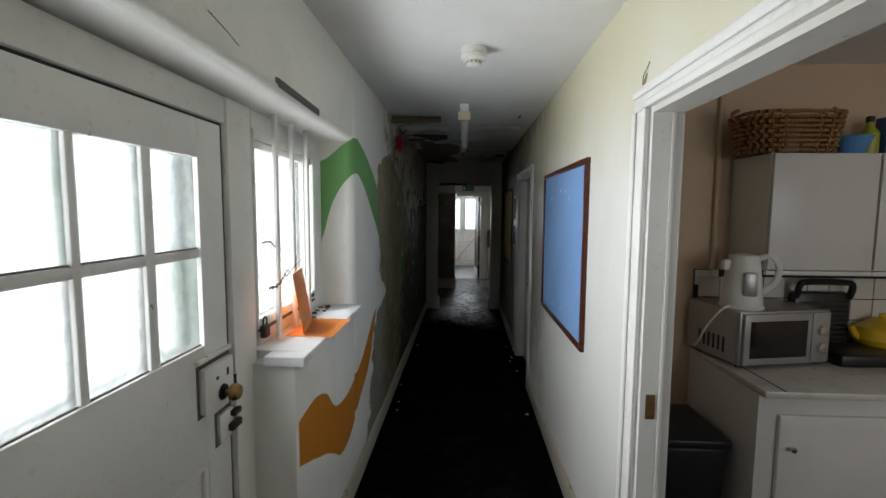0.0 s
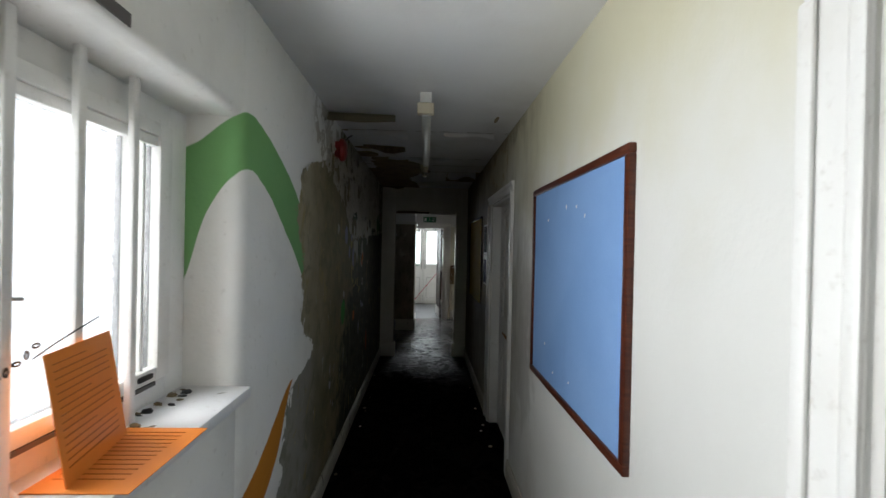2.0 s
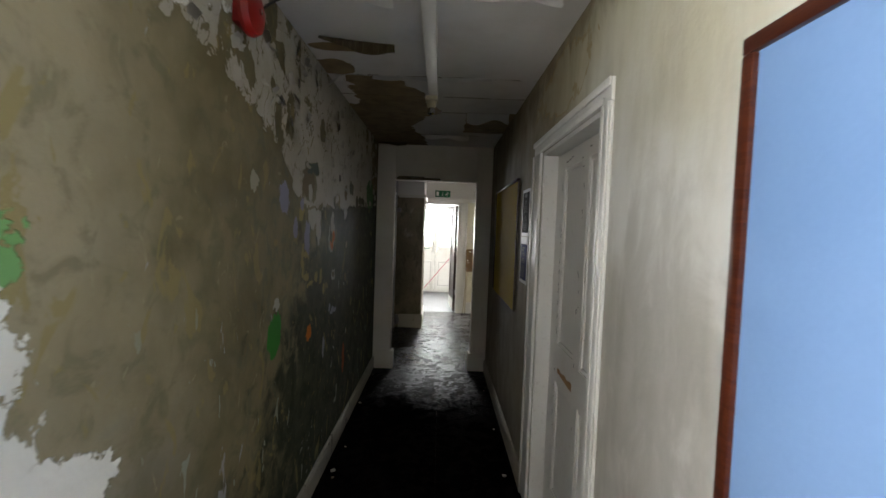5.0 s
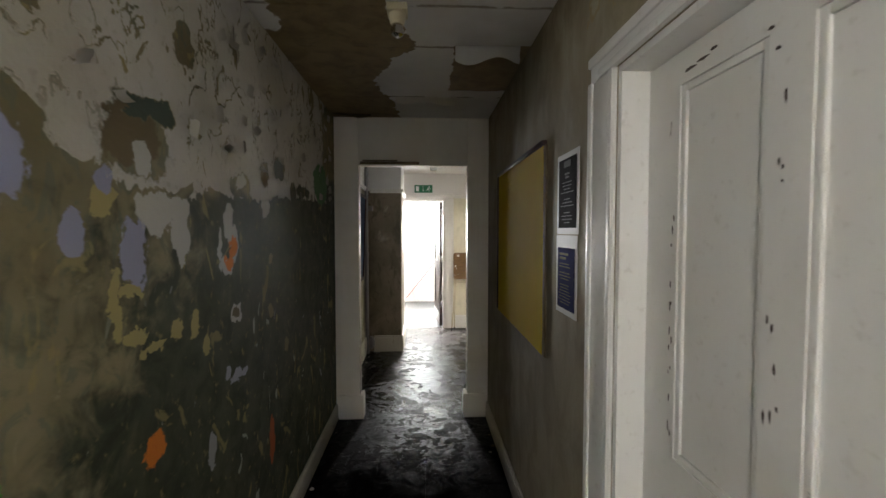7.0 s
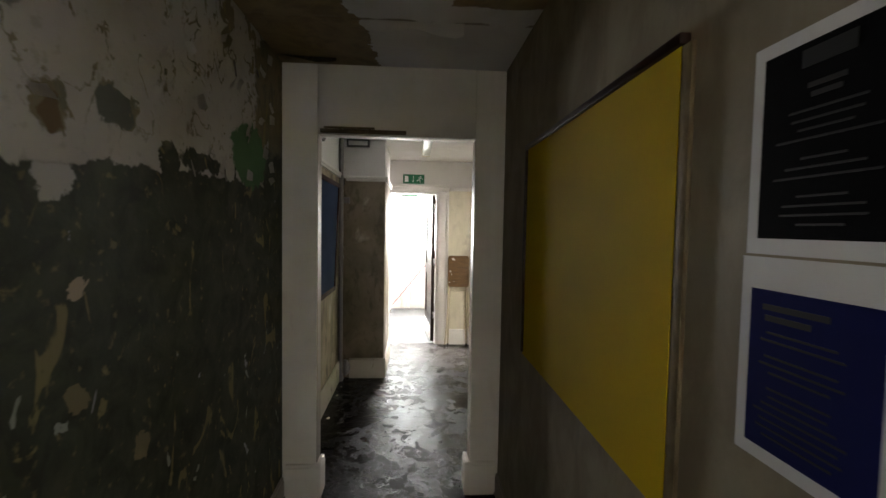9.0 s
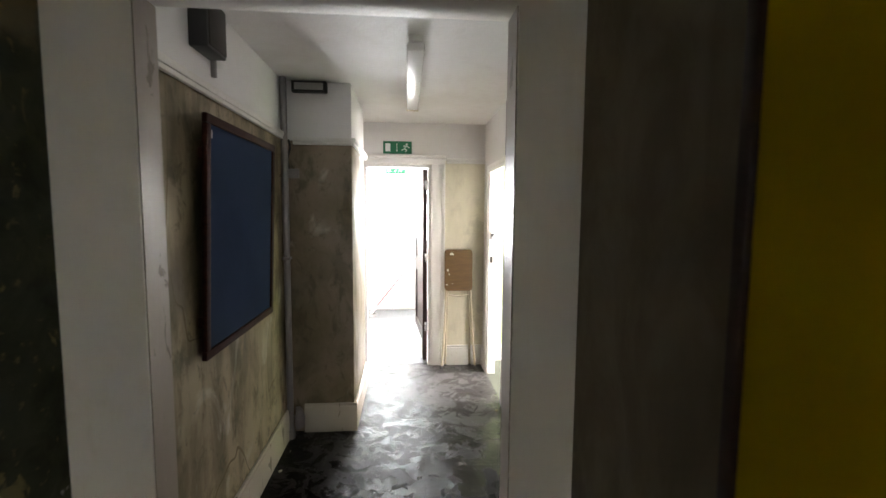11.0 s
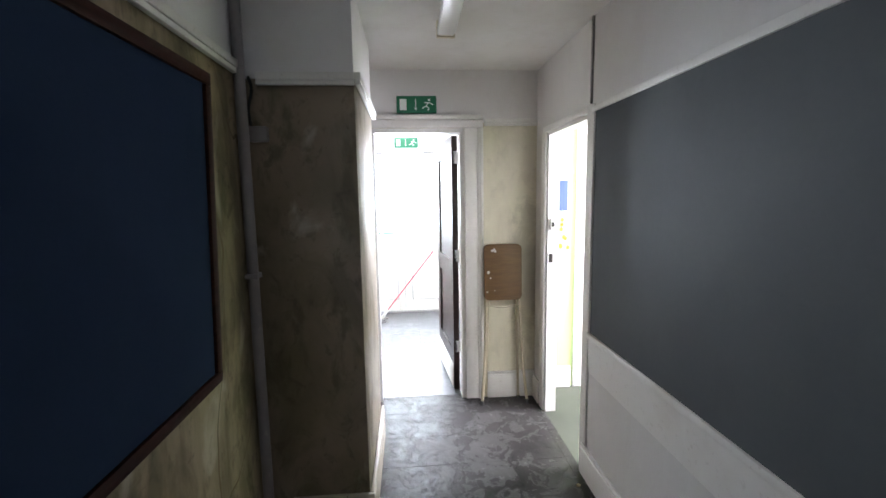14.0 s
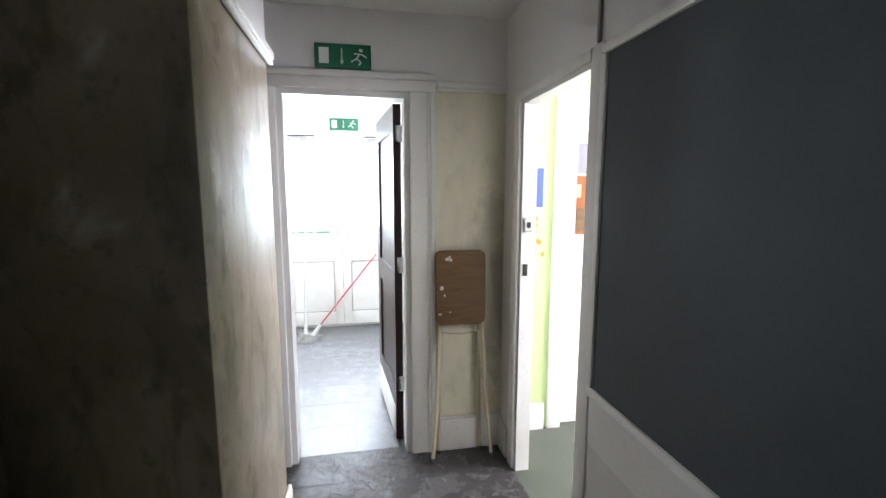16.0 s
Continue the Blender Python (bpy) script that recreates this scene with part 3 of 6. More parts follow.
YELLOW = board_felt("yellow_felt", (0.58, 0.40, 0.0), (0.48, 0.33, 0.0))
NAVY = board_felt("navy_felt", (0.024, 0.043, 0.082), (0.017, 0.031, 0.062), spec=0.06)
SLATE = board_felt("grey_blackboard", (0.088, 0.10, 0.108), (0.068, 0.079, 0.087), 60, 0.62, 0.2)
REDWOOD = wood("red_brown_wood", (0.10, 0.026, 0.011), (0.05, 0.011, 0.006), 0.35)
MAHOGANY = wood("dark_red_wood", (0.042, 0.012, 0.007), (0.02, 0.006, 0.0035), 0.5, spec=0.1)
DARKWOOD = wood("dark_stained_wood", (0.035, 0.014, 0.010), (0.018, 0.007, 0.005), 0.35)
SEATWOOD = wood("brown_plywood", (0.15, 0.082, 0.026), (0.095, 0.048, 0.015), 0.45)
BAREWOOD = wood("bare_orange_wood", (0.36, 0.19, 0.05), (0.24, 0.11, 0.03), 0.6, (12, 12, 1))
KHAKI = plain("khaki_paper_back", (0.34, 0.30, 0.19), 0.8)
LATH = wood("old_lath", (0.23, 0.18, 0.10), (0.12, 0.085, 0.045), 0.7, (12, 1, 1))
GLASS = frosted_glass("frosted_glass")
DOORGLASS = frosted_glass("obscured_door_glass", 0.4, 30, (0.15, 0.155, 0.155), (0.10, 0.118, 0.104))
RIPPLE = frosted_glass("rippled_glass", 0.12, 34, (0.14, 0.143, 0.147), (0.095, 0.098, 0.102), 2.2)
PLASTIC = plain("white_plastic", (0.74, 0.73, 0.69), 0.4, grime=0.2)
BEIGE = plain("aged_cream_plastic", (0.62, 0.56, 0.40), 0.45)
LAMINATE = plain("white_laminate", (0.66, 0.64, 0.61), 0.35, grime=0.15)
WORKTOP = plain("speckled_worktop", (0.55, 0.52, 0.48), 0.3, grime=0.4, scale=40)
STEEL = plain("silver_steel", (0.42, 0.41, 0.40), 0.38, 0.6)
SILVER = plain("light_silver_plastic", (0.36, 0.355, 0.345), 0.35, 0.3)
CHROME = plain("worn_chrome", (0.6, 0.6, 0.6), 0.25, 1.0)
IRON = plain("dark_iron", (0.05, 0.045, 0.04), 0.5, 0.7)
BRASS = plain("tarnished_brass", (0.30, 0.20, 0.08), 0.35, 0.9)
BLACK = plain("black_plastic", (0.012, 0.012, 0.013), 0.35)
BLACKGLASS = plain("black_glass", (0.01, 0.01, 0.011), 0.08, grime=0.05, bump=0.0)
RED = plain("red_plastic", (0.34, 0.012, 0.01), 0.35)
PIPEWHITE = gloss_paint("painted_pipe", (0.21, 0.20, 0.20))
CARD = flat_ink("orange_card", (0.80, 0.25, 0.045), 0.35)
INK = flat_ink("dark_orange_ink", (0.50, 0.13, 0.02))
PAPER = flat_ink("white_paper", (0.72, 0.72, 0.72))
POSTERBLACK = flat_ink("black_print", (0.004, 0.004, 0.0045), 0.8, 0.04)
POSTERBLUE = flat_ink("blue_print", (0.010, 0.014, 0.085), 0.8, 0.05)
PALEINK = flat_ink("pale_print", (0.028, 0.03, 0.03))
SIGNGREEN = plain("sign_green", (0.01, 0.16, 0.075), 0.3, grime=0.1)
SIGNWHITE = plain("sign_white", (0.8, 0.82, 0.8), 0.3, grime=0.05)
TAPE = plain("dark_grey_tape", (0.11, 0.10, 0.095), 0.7)
BASKET = wicker()
BLUECLOTH = plain("blue_plastic_bowl", (0.12, 0.32, 0.62), 0.4)
YELLOWPOT = plain("yellow_glaze", (0.72, 0.45, 0.03), 0.25)
DARKRED = plain("dark_red_tin", (0.10, 0.02, 0.02), 0.4)
GREENBOT = plain("yellow_green_bottle", (0.35, 0.38, 0.04), 0.3)
NAVYBOX = plain("blue_carton", (0.05, 0.10, 0.30), 0.5)
MOPSTRING = board_felt("grey_mop_string", (0.36, 0.35, 0.33), (0.22, 0.21, 0.2), 70)
POLERED = plain("red_pole", (0.50, 0.06, 0.10), 0.35)
POLEWHITE = plain("white_pole", (0.66, 0.66, 0.64), 0.4)
BEIGETUBE = plain("beige_metal_tube", (0.48, 0.42, 0.30), 0.4)
WALLTILE = plain("white_glazed_tile", (0.66, 0.62, 0.55), 0.2, grime=0.15)
ORANGEPIC = flat_ink("orange_brown_print", (0.26, 0.09, 0.025))
TUBEWHITE = plain("white_lamp_tube", (0.8, 0.8, 0.78), 0.25, grime=0.1)
RUBBER = plain("dark_rubber", (0.03, 0.03, 0.03), 0.7)


# ---- mesh helpers ----
def box(bm, x0, x1, y0, y1, z0, z1, bevel=0.0, segments=2):
    """A box, its edges rounded by bevel."""
    r = bmesh.ops.create_cube(bm, size=1, matrix=Matrix.Translation(((x0 + x1) / 2, (y0 + y1) / 2, (z0 + z1) / 2)) @ Matrix.Diagonal((abs(x1 - x0), abs(y1 - y0), abs(z1 - z0), 1)))
    if bevel:
        edges = list({e for v in r["verts"] for e in v.link_edges})
        bmesh.ops.bevel(bm, geom=edges, offset=bevel, segments=segments, affect="EDGES", profile=0.5)
    return bm


def tube(bm, a, b, r0, r1=None, sides=14, caps=True):
    """A rod from a to b."""
    a, b = Vector(a), Vector(b)
    turn = (b - a).to_track_quat("Z", "Y").to_matrix().to_4x4()
    bmesh.ops.create_cone(bm, cap_ends=caps, segments=sides, radius1=r0, radius2=r0 if r1 is None else r1, depth=(b - a).length, matrix=Matrix.Translation((a + b) / 2) @ turn)
    return bm


def lathe(bm, profile, m=Matrix(), sides=28):
    """A turned shape: profile of (radius, height) round z, placed by m."""
    rings = []
    for r, z in profile:
        rings.append([bm.verts.new(m @ Vector((max(r, 1e-4) * math.cos(a), max(r, 1e-4) * math.sin(a), z))) for a in (2 * math.pi * k / sides for k in range(sides))])
    for p, q in zip(rings, rings[1:]):
        for k in range(sides):
            bm.faces.new((p[k], p[(k + 1) % sides], q[(k + 1) % sides], q[k]))
    bm.faces.new(rings[0][::-1])
    bm.faces.new(rings[-1])
    return bm


def bent_rod(name, points, radius, mat, parent=None, cyclic=False):
    """A smooth round rod through a few points."""
    bm = bmesh.new()
    pts = [Vector(p) for p in points]
    fine = []
    for i in range(len(pts) - 1):
        p0, p1, p2, p3 = pts[max(i - 1, 0)], pts[i], pts[i + 1], pts[min(i + 2, len(pts) - 1)]
        for k in range(8):
            t = k / 8
            fine.append(0.5 * ((2 * p1) + (p2 - p0) * t + (2 * p0 - 5 * p1 + 4 * p2 - p3) * t * t + (3 * p1 - p0 - 3 * p2 + p3) * t ** 3))
    fine.append(pts[-1])
    rings = []
    for i, p in enumerate(fine):
        d = (fine[min(i + 1, len(fine) - 1)] - fine[max(i - 1, 0)]).normalized()
        q = d.to_track_quat("Z", "Y")
        rings.append([bm.verts.new(p + q @ Vector((radius * math.cos(a), radius * math.sin(a), 0))) for a in (2 * math.pi * k / 8 for k in range(8))])
    for p, q in zip(rings, rings[1:]):
        for k in range(8):
            bm.faces.new((p[k], p[(k + 1) % 8], q[(k + 1) % 8], q[k]))
    bm.faces.new(rings[0][::-1])
    bm.faces.new(rings[-1])
    return part(name, bm, mat, parent)


def part(name, bm, material, parent=None, label="", smooth=True):
    """One mesh object, under a thing or a part."""
    bmesh.ops.recalc_face_normals(bm, faces=bm.faces)
    me = bpy.data.meshes.new(name)
    bm.to_mesh(me)
    bm.free()
    me.materials.append(material)
    if smooth:
        for p in me.polygons:
            p.use_smooth = True
        me.set_sharp_from_angle(angle=radians(35))
    ob = new(name, me)
    ob.parent = parent
    if label:
        ob["label"] = label
    return ob


def thing(name, place, label, category, group="", kind="", turn=(0, 0, 0)):
    ob = new(name)
    ob.empty_display_size = 0.1
    ob.matrix_basis = pose(*place, *turn)
    return tagged(ob, label, category, group, kind)


def boxes(*rows, bevel=0.0):
    bm = bmesh.new()
    for r in rows:
        box(bm, *r, bevel=bevel)
    return bm


def setting(name, bm, mat, label, category="wall"):
    return tagged(part(name, bm, mat), label, category, kind="structure")


LW, RW, H = -0.56, 0.645, 2.37  # corridor's side walls and ceiling
END, BACK = 6.75, -1.7          # partition with the opening; wall behind the start
L3, R3, H3, W3 = -0.575, 0.975, 2.35, 9.95   # second hall: sides, ceiling, end wall

# ---- structure: first corridor ----
def soft_box(bm, row, pick, radius):
    """A box of which the edges that pick chooses are well rounded, as worn plaster is."""
    before = set(bm.edges)
    box(bm, *row)
    edges = [e for e in bm.edges if e not in before and pick((e.verts[0].co + e.verts[1].co) / 2)]
    bmesh.ops.bevel(bm, geom=edges, offset=radius, segments=7, affect="EDGES", profile=0.5)


bm = boxes((-0.80, LW, 1.2, 2.07, 0, 1.03), (-0.80, LW, BACK, 0.04, 0, 1.965), bevel=0.012)
soft_box(bm, (-0.80, LW, 2.07, END + 0.1, 0, H), lambda c: c.x > LW - 0.01 and abs(c.y - 2.07) < 0.01, 0.06)
soft_box(bm, (-0.80, LW, BACK, 2.07, 1.965, H), lambda c: c.x > LW - 0.01 and abs(c.z - 1.965) < 0.01, 0.035)
setting("wall_left", bm, MURAL, "white wall with green and orange mural, peeling to bare plaster")
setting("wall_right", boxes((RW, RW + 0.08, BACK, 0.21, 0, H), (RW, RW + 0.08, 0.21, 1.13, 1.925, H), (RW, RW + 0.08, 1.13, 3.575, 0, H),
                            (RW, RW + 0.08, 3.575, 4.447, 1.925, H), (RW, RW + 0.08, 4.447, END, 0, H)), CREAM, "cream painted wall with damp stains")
setting("wall_back", boxes((-0.8, 0.8, BACK - 0.1, BACK, 0, H)), CREAM, "cream painted wall behind the start")
setting("wall_partition", boxes((-0.8, -0.375, END, END + 0.1, 0, H), (0.482, R3 + 0.07, END, END + 0.1, 0, H), (-0.375, 0.482, END, END + 0.1, 2.0, H), bevel=0.004),
        OFFWHITE, "off-white partition wall with an open doorway")
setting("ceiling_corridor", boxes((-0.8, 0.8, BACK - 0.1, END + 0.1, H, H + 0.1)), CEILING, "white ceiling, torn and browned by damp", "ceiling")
setting("floor_corridor", boxes((-0.9, 0.8, BACK - 0.1, END + 0.05, -0.1, -0.006)), JOINT, "dark bed under worn floor tiles", "floor")


lining = thing("doorway_lining", (0.0535, END + 0.05, 0), "scuffed brown-grey paint on the doorway's lining", "door frame", kind="structure")
part("jamb", boxes((0.4255, 0.4285, -0.045, 0.047, 0.19, 1.999)), SCUFFED, lining)
part("jamb", boxes((-0.4285, -0.4255, -0.045, 0.047, 0.19, 1.999)), SCUFFED, lining)


def skirting(name, rows, mat=SKIRT, height=0.13, label="dirty white painted skirting board"):
    """Boards along walls, with a rounded cap: rows of x0, x1, y0, y1."""
    bm = bmesh.new()
    for x0, x1, y0, y1 in rows:
        box(bm, x0, x1, y0, y1, 0, height - 0.02, 0.003)
        s = 0.006
        dx, dy = (s, 0) if abs(x1 - x0) < abs(y1 - y0) else (0, s)
        box(bm, x0 + dx * 0.5, x1 - dx * 0.5, y0 + dy * 0.5, y1 - dy * 0.5, height - 0.02, height, 0.004)
    return setting(name, bm, mat, label, "baseboard")


skirting("baseboard_left", [(LW, LW + 0.02, 1.2, END - 0.03)])
skirting("baseboard_right", [(RW - 0.02, RW, 1.24, 3.494), (RW - 0.02, RW, 4.61, END - 0.03)])
skirting("baseboard_partition", [(LW + 0.022, -0.345, END - 0.025, END - 0.001), (-0.374, -0.345, END, END + 0.1), (0.452, RW - 0.022, END - 0.025, END - 0.001), (0.452, 0.481, END, END + 0.1)],
         OFFWHITE, 0.19, "off-white plinth blocks at the doorway")

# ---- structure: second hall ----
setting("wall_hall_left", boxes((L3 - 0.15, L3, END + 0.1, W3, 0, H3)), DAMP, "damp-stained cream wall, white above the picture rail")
setting("chimney_breast", boxes((L3, -0.14, 8.69, 9.5, 0, H3), bevel=0.006), BROWNED, "projecting chimney breast, brown with grime")
setting("wall_hall_right", boxes((R3, R3 + 0.07, END + 0.1, 9.05, 0, H3), (R3, R3 + 0.07, 9.05, 9.70, 1.90, H3), (R3, R3 + 0.07, 9.70, W3, 0, H3)), GREYWHITE, "grey-white painted wall with a doorway")
setting("wall_hall_end", boxes((L3 - 0.15, -0.19, W3, W3 + 0.12, 0, H3), (0.46, R3 + 0.07, W3, W3 + 0.12, 0, H3), (-0.19, 0.46, W3, W3 + 0.12, 1.965, H3)), YELLOWED, "yellowed cream wall round the far doorway")
setting("ceiling_hall", boxes((L3 - 0.15, R3 + 0.07, END + 0.1, W3 + 0.12, H3, H3 + 0.1)), CEIL_WHITE, "white painted ceiling", "ceiling")
setting("floor_hall", boxes((L3 - 0.15, R3 + 0.07, END + 0.05, W3 + 0.12, -0.1, -0.006)), GREYJOINT, "dark bed under grey floor tiles", "floor")


def picture_rail(name, rows, z=1.985, label="white painted picture rail"):
    bm = bmesh.new()
    for x0, x1, y0, y1 in rows:
        box(bm, x0, x1, y0, y1, z, z + 0.03, 0.006)
        sx, sy = (0.35, 0) if abs(x1 - x0) < abs(y1 - y0) else (0, 0.35)
        box(bm, x0 + sx * (x1 - x0) * 0.5, x1 - sx * (x1 - x0) * 0.5, y0 + sy * (y1 - y0) * 0.5, y1 - sy * (y1 - y0) * 0.5, z - 0.018, z, 0.003)
    return setting(name, bm, GLOSS, label, "trim")


picture_rail("picture_rail_left", [(L3, L3 + 0.03, END + 0.1, 8.64)])
picture_rail("picture_rail_breast", [(L3 + 0.06, -0.138, 8.66, 8.69), (-0.14, -0.11, 8.66, 9.5)], 1.965)
picture_rail("picture_rail_end", [(0.60, R3, W3 - 0.02, W3)], 1.995)
skirting("baseboard_hall_left", [(L3, L3 + 0.022, END + 0.1, 8.62)], SKIRT, 0.2)
skirting("baseboard_breast", [(L3 + 0.1, -0.118, 8.668, 8.69), (-0.14, -0.118, 8.69, 9.5)], SKIRT, 0.2)
skirting("baseboard_hall_right", [(R3 - 0.02, R3, END + 0.1, 9.02), (R3 - 0.02, R3, 9.80, W3 - 0.02)], GLOSS, 0.17)
skirting("baseboard_hall_end", [(0.60, R3, W3 - 0.022, W3)], GLOSS, 0.2)

# ---- structure: lobby, side room, kitchen ----
LY = 12.42
setting("wall_lobby_left", boxes((-1.15, -1.05, W3 + 0.12, LY + 0.1, 0, 2.6)), GREYWHITE, "white lobby wall")
setting("wall_lobby_right", boxes((1.05, 1.15, W3 + 0.12, LY + 0.1, 0, 2.6)), GREYWHITE, "white lobby wall")
setting("wall_lobby_front", boxes((-1.05, -0.80, LY, LY + 0.12, 0, 2.6), (0.76, 1.05, LY, LY + 0.12, 0, 2.6), (-0.80, 0.76, LY, LY + 0.12, 2.06, 2.6)), GREYWHITE, "white wall over the outer doors")
setting("ceiling_lobby", boxes((-1.15, 1.15, W3 + 0.12, LY + 0.12, 2.6, 2.7)), CEIL_WHITE, "white lobby ceiling", "ceiling")
setting("wall_lobby_inner", boxes((-1.15, -0.64, W3, W3 + 0.12, 0, 2.6), (-0.64, 1.05, W3 + 0.001, W3 + 0.12, H3, 2.6)), GREYWHITE, "white lobby wall over the inner door")
setting("floor_lobby", boxes((-1.15, 1.15, W3 + 0.12, LY + 0.12, -0.1, -0.006)), TILE_LOBBY, "dark bed under lobby tiles", "floor")
setting("wall_side_room", boxes((R3 + 0.07, 1.33, 10.06, 10.16, 0, 2.5), (1.33, 2.13, 10.06, 10.16, 1.96, 2.5), (2.13, 3.4, 10.06, 10.16, 0, 2.5)), LIME, "lime green wall of the side room")
setting("wall_side_room_near", boxes((R3 + 0.07, 3.4, 7.4, 7.5, 0, 2.5)), GREYWHITE, "white wall of the side room")
setting("wall_side_window", boxes((3.3, 3.4, 7.5, 8.3, 0, 2.5), (3.3, 3.4, 9.9, 10.06, 0, 2.5), (3.3, 3.4, 8.3, 9.9, 0, 0.85), (3.3, 3.4, 8.3, 9.9, 2.15, 2.5)), GREYWHITE, "white wall with a wide window opening")
setting("ceiling_side_room", boxes((R3 + 0.07, 3.4, 7.4, 10.16, 2.5, 2.6)), CEIL_WHITE, "white side room ceiling", "ceiling")
setting("floor_side_room", boxes((R3 - 0.001, 3.4, 7.4, 10.16, -0.1, 0.0)), CARPET, "grey-green carpet", "floor")
skirting("baseboard_side_room", [(R3 + 0.07, 1.29, 10.04, 10.06)], GLOSS, 0.17)
setting("wall_kitchen_back", boxes((RW + 0.08, 3.2, 1.97, 2.07, 0, H)), KITCHEN, "tan kitchen wall")
setting("wall_kitchen_side", boxes((3.1, 3.2, -1.0, 1.97, 0, H)), KITCHEN, "tan kitchen wall")
setting("wall_kitchen_window", boxes((RW + 0.08, 1.5, -1.0, -0.9, 0, H), (2.7, 3.1, -1.0, -0.9, 0, H), (1.5, 2.7, -1.0, -0.9, 0, 1.15), (1.5, 2.7, -1.0, -0.9, 2.05, H)), KITCHEN, "tan kitchen wall with a window opening")
setting("ceiling_kitchen", boxes((RW + 0.08, 3.2, -1.0, 2.07, H - 0.05, H + 0.05)), CEIL_WHITE, "white kitchen ceiling", "ceiling")
setting("floor_kitchen", boxes((RW + 0.1, 3.2, -1.0, 2.07, -0.1, -0.002)), TILE_KITCHEN, "dark kitchen floor", "floor")
setting("ground", boxes((-60, -0.95, -60, 70, -0.3, -0.15), (-0.95, 60, LY + 0.5, 70, -0.3, -0.15)), CARPET, "grey-green ground outside", "ground")


# ---- door frames ----
def architrave_y(name, x, side, y0, y1, top, wide, label, far=None):
    """Moulded frame round an opening in a wall that runs along y; side +1 faces +x."""
    t = thing(name, (x, (y0 + y1) / 2, 0), label, "door frame", kind="structure")
    far = far or wide
    for nm, a, b, z0, z1 in (("jamb_moulding", y0 - wide, y0, 0, top), ("jamb_moulding", y1, y1 + far, 0, top), ("head_moulding", y0 - wide, y1 + far, top, top + 0.074)):
        a, b = a - (y0 + y1) / 2, b - (y0 + y1) / 2
        bm = bmesh.new()
        box(bm, 0, side * 0.012, a, b, z0, z1, 0.004)
        if nm == "jamb_moulding":
            o = a if a < 0 else b - 0.03
            box(bm, side * 0.012, side * 0.022, o, o + 0.03, z0, z1, 0.006)
            i = b - 0.025 if a < 0 else a
            box(bm, side * 0.012, side * 0.017, i, i + 0.025, z0, z1, 0.004)
        else:
            box(bm, side * 0.012, side * 0.022, a, b, z1 - 0.03, z1, 0.006)
            box(bm, side * 0.012, side * 0.017, a + wide * 0.8, b - wide * 0.8, z0, z0 + 0.025, 0.004)
        part(nm, bm, GLOSS, t)
    return t


kitchen_frame = architrave_y("door_frame_kitchen", RW, -1, 0.21, 1.13, 1.925, 0.105, "white gloss kitchen door frame with moulded edges")
part("lining", boxes((0.002, 0.1, 0.44, 0.459, 0, 1.925), (0.002, 0.1, -0.459, -0.44, 0, 1.925), (0.002, 0.1, -0.44, 0.44, 1.905, 1.924)), CHIPPED, kitchen_frame)
part("door_stop", boxes((0.06, 0.072, 0.43, 0.44, 0, 1.9), bevel=0.002), CHIPPED, kitchen_frame)
part("strike_plate", boxes((0.02, 0.05, 0.436, 0.4405, 0.90, 0.985), bevel=0.001), SEATWOOD, kitchen_frame, "bare brown wood where the strike plate was")

frame2 = architrave_y("door_frame_corridor", RW, -1, 3.575, 4.447, 1.925, 0.08, "white gloss frame of a closed panelled door", 0.16)
part("lining", boxes((0.002, 0.12, 0.416, 0.435, 0, 1.924), (0.002, 0.12, -0.435, -0.416, 0, 1.924), (0.002, 0.12, -0.416, 0.416, 1.905, 1.924)), GLOSS, frame2)


def panel_door(name, place, turn, wide, high, panels, mat, label, thick=0.04, depth=0.012):
    """A framed door: local x across, y through, z up; panels are (x0, x1, z0, z1), sunk between the rails."""
    d = thing(name, place, label, "door", turn=turn)
    bm = bmesh.new()
    xs = sorted({0, wide, *[p[0] for p in panels], *[p[1] for p in panels]})
    zs = sorted({0, high, *[p[2] for p in panels], *[p[3] for p in panels]})
    for x0, x1 in zip(xs, xs[1:]):
        for z0, z1 in zip(zs, zs[1:]):
            cx, cz = (x0 + x1) / 2, (z0 + z1) / 2
            if not any(p[0] < cx < p[1] and p[2] < cz < p[3] for p in panels):
                box(bm, x0, x1, 0, thick, z0, z1)
    part("stiles_and_rails", bm, mat, d)
    for x0, x1, z0, z1 in panels:
        p = part("panel", boxes((x0, x1, depth, thick - depth, z0, z1)), mat, d)
        m = bmesh.new()
        for a, b, c, e in ((x0, x0 + 0.018, z0, z1), (x1 - 0.018, x1, z0, z1), (x0 + 0.018, x1 - 0.018, z0, z0 + 0.018), (x0 + 0.018, x1 - 0.018, z1 - 0.018, z1)):
            box(m, a, b, 0.003, depth, c, e, 0.003)
        part("moulding", m, mat, p)
    return d


door2 = panel_door("panel_door", (0.722, 4.425, 0.005), (0, 0, -90), 0.828, 1.896, [(0.135, 0.395, 0.945, 1.82), (0.485, 0.73, 0.925, 1.82), (0.135, 0.395, 0.2, 0.76), (0.485, 0.73, 0.2, 0.76)], CHIPPED,
                   "white painted four-panel door with chipped edges, handle missing")
random.seed(31)


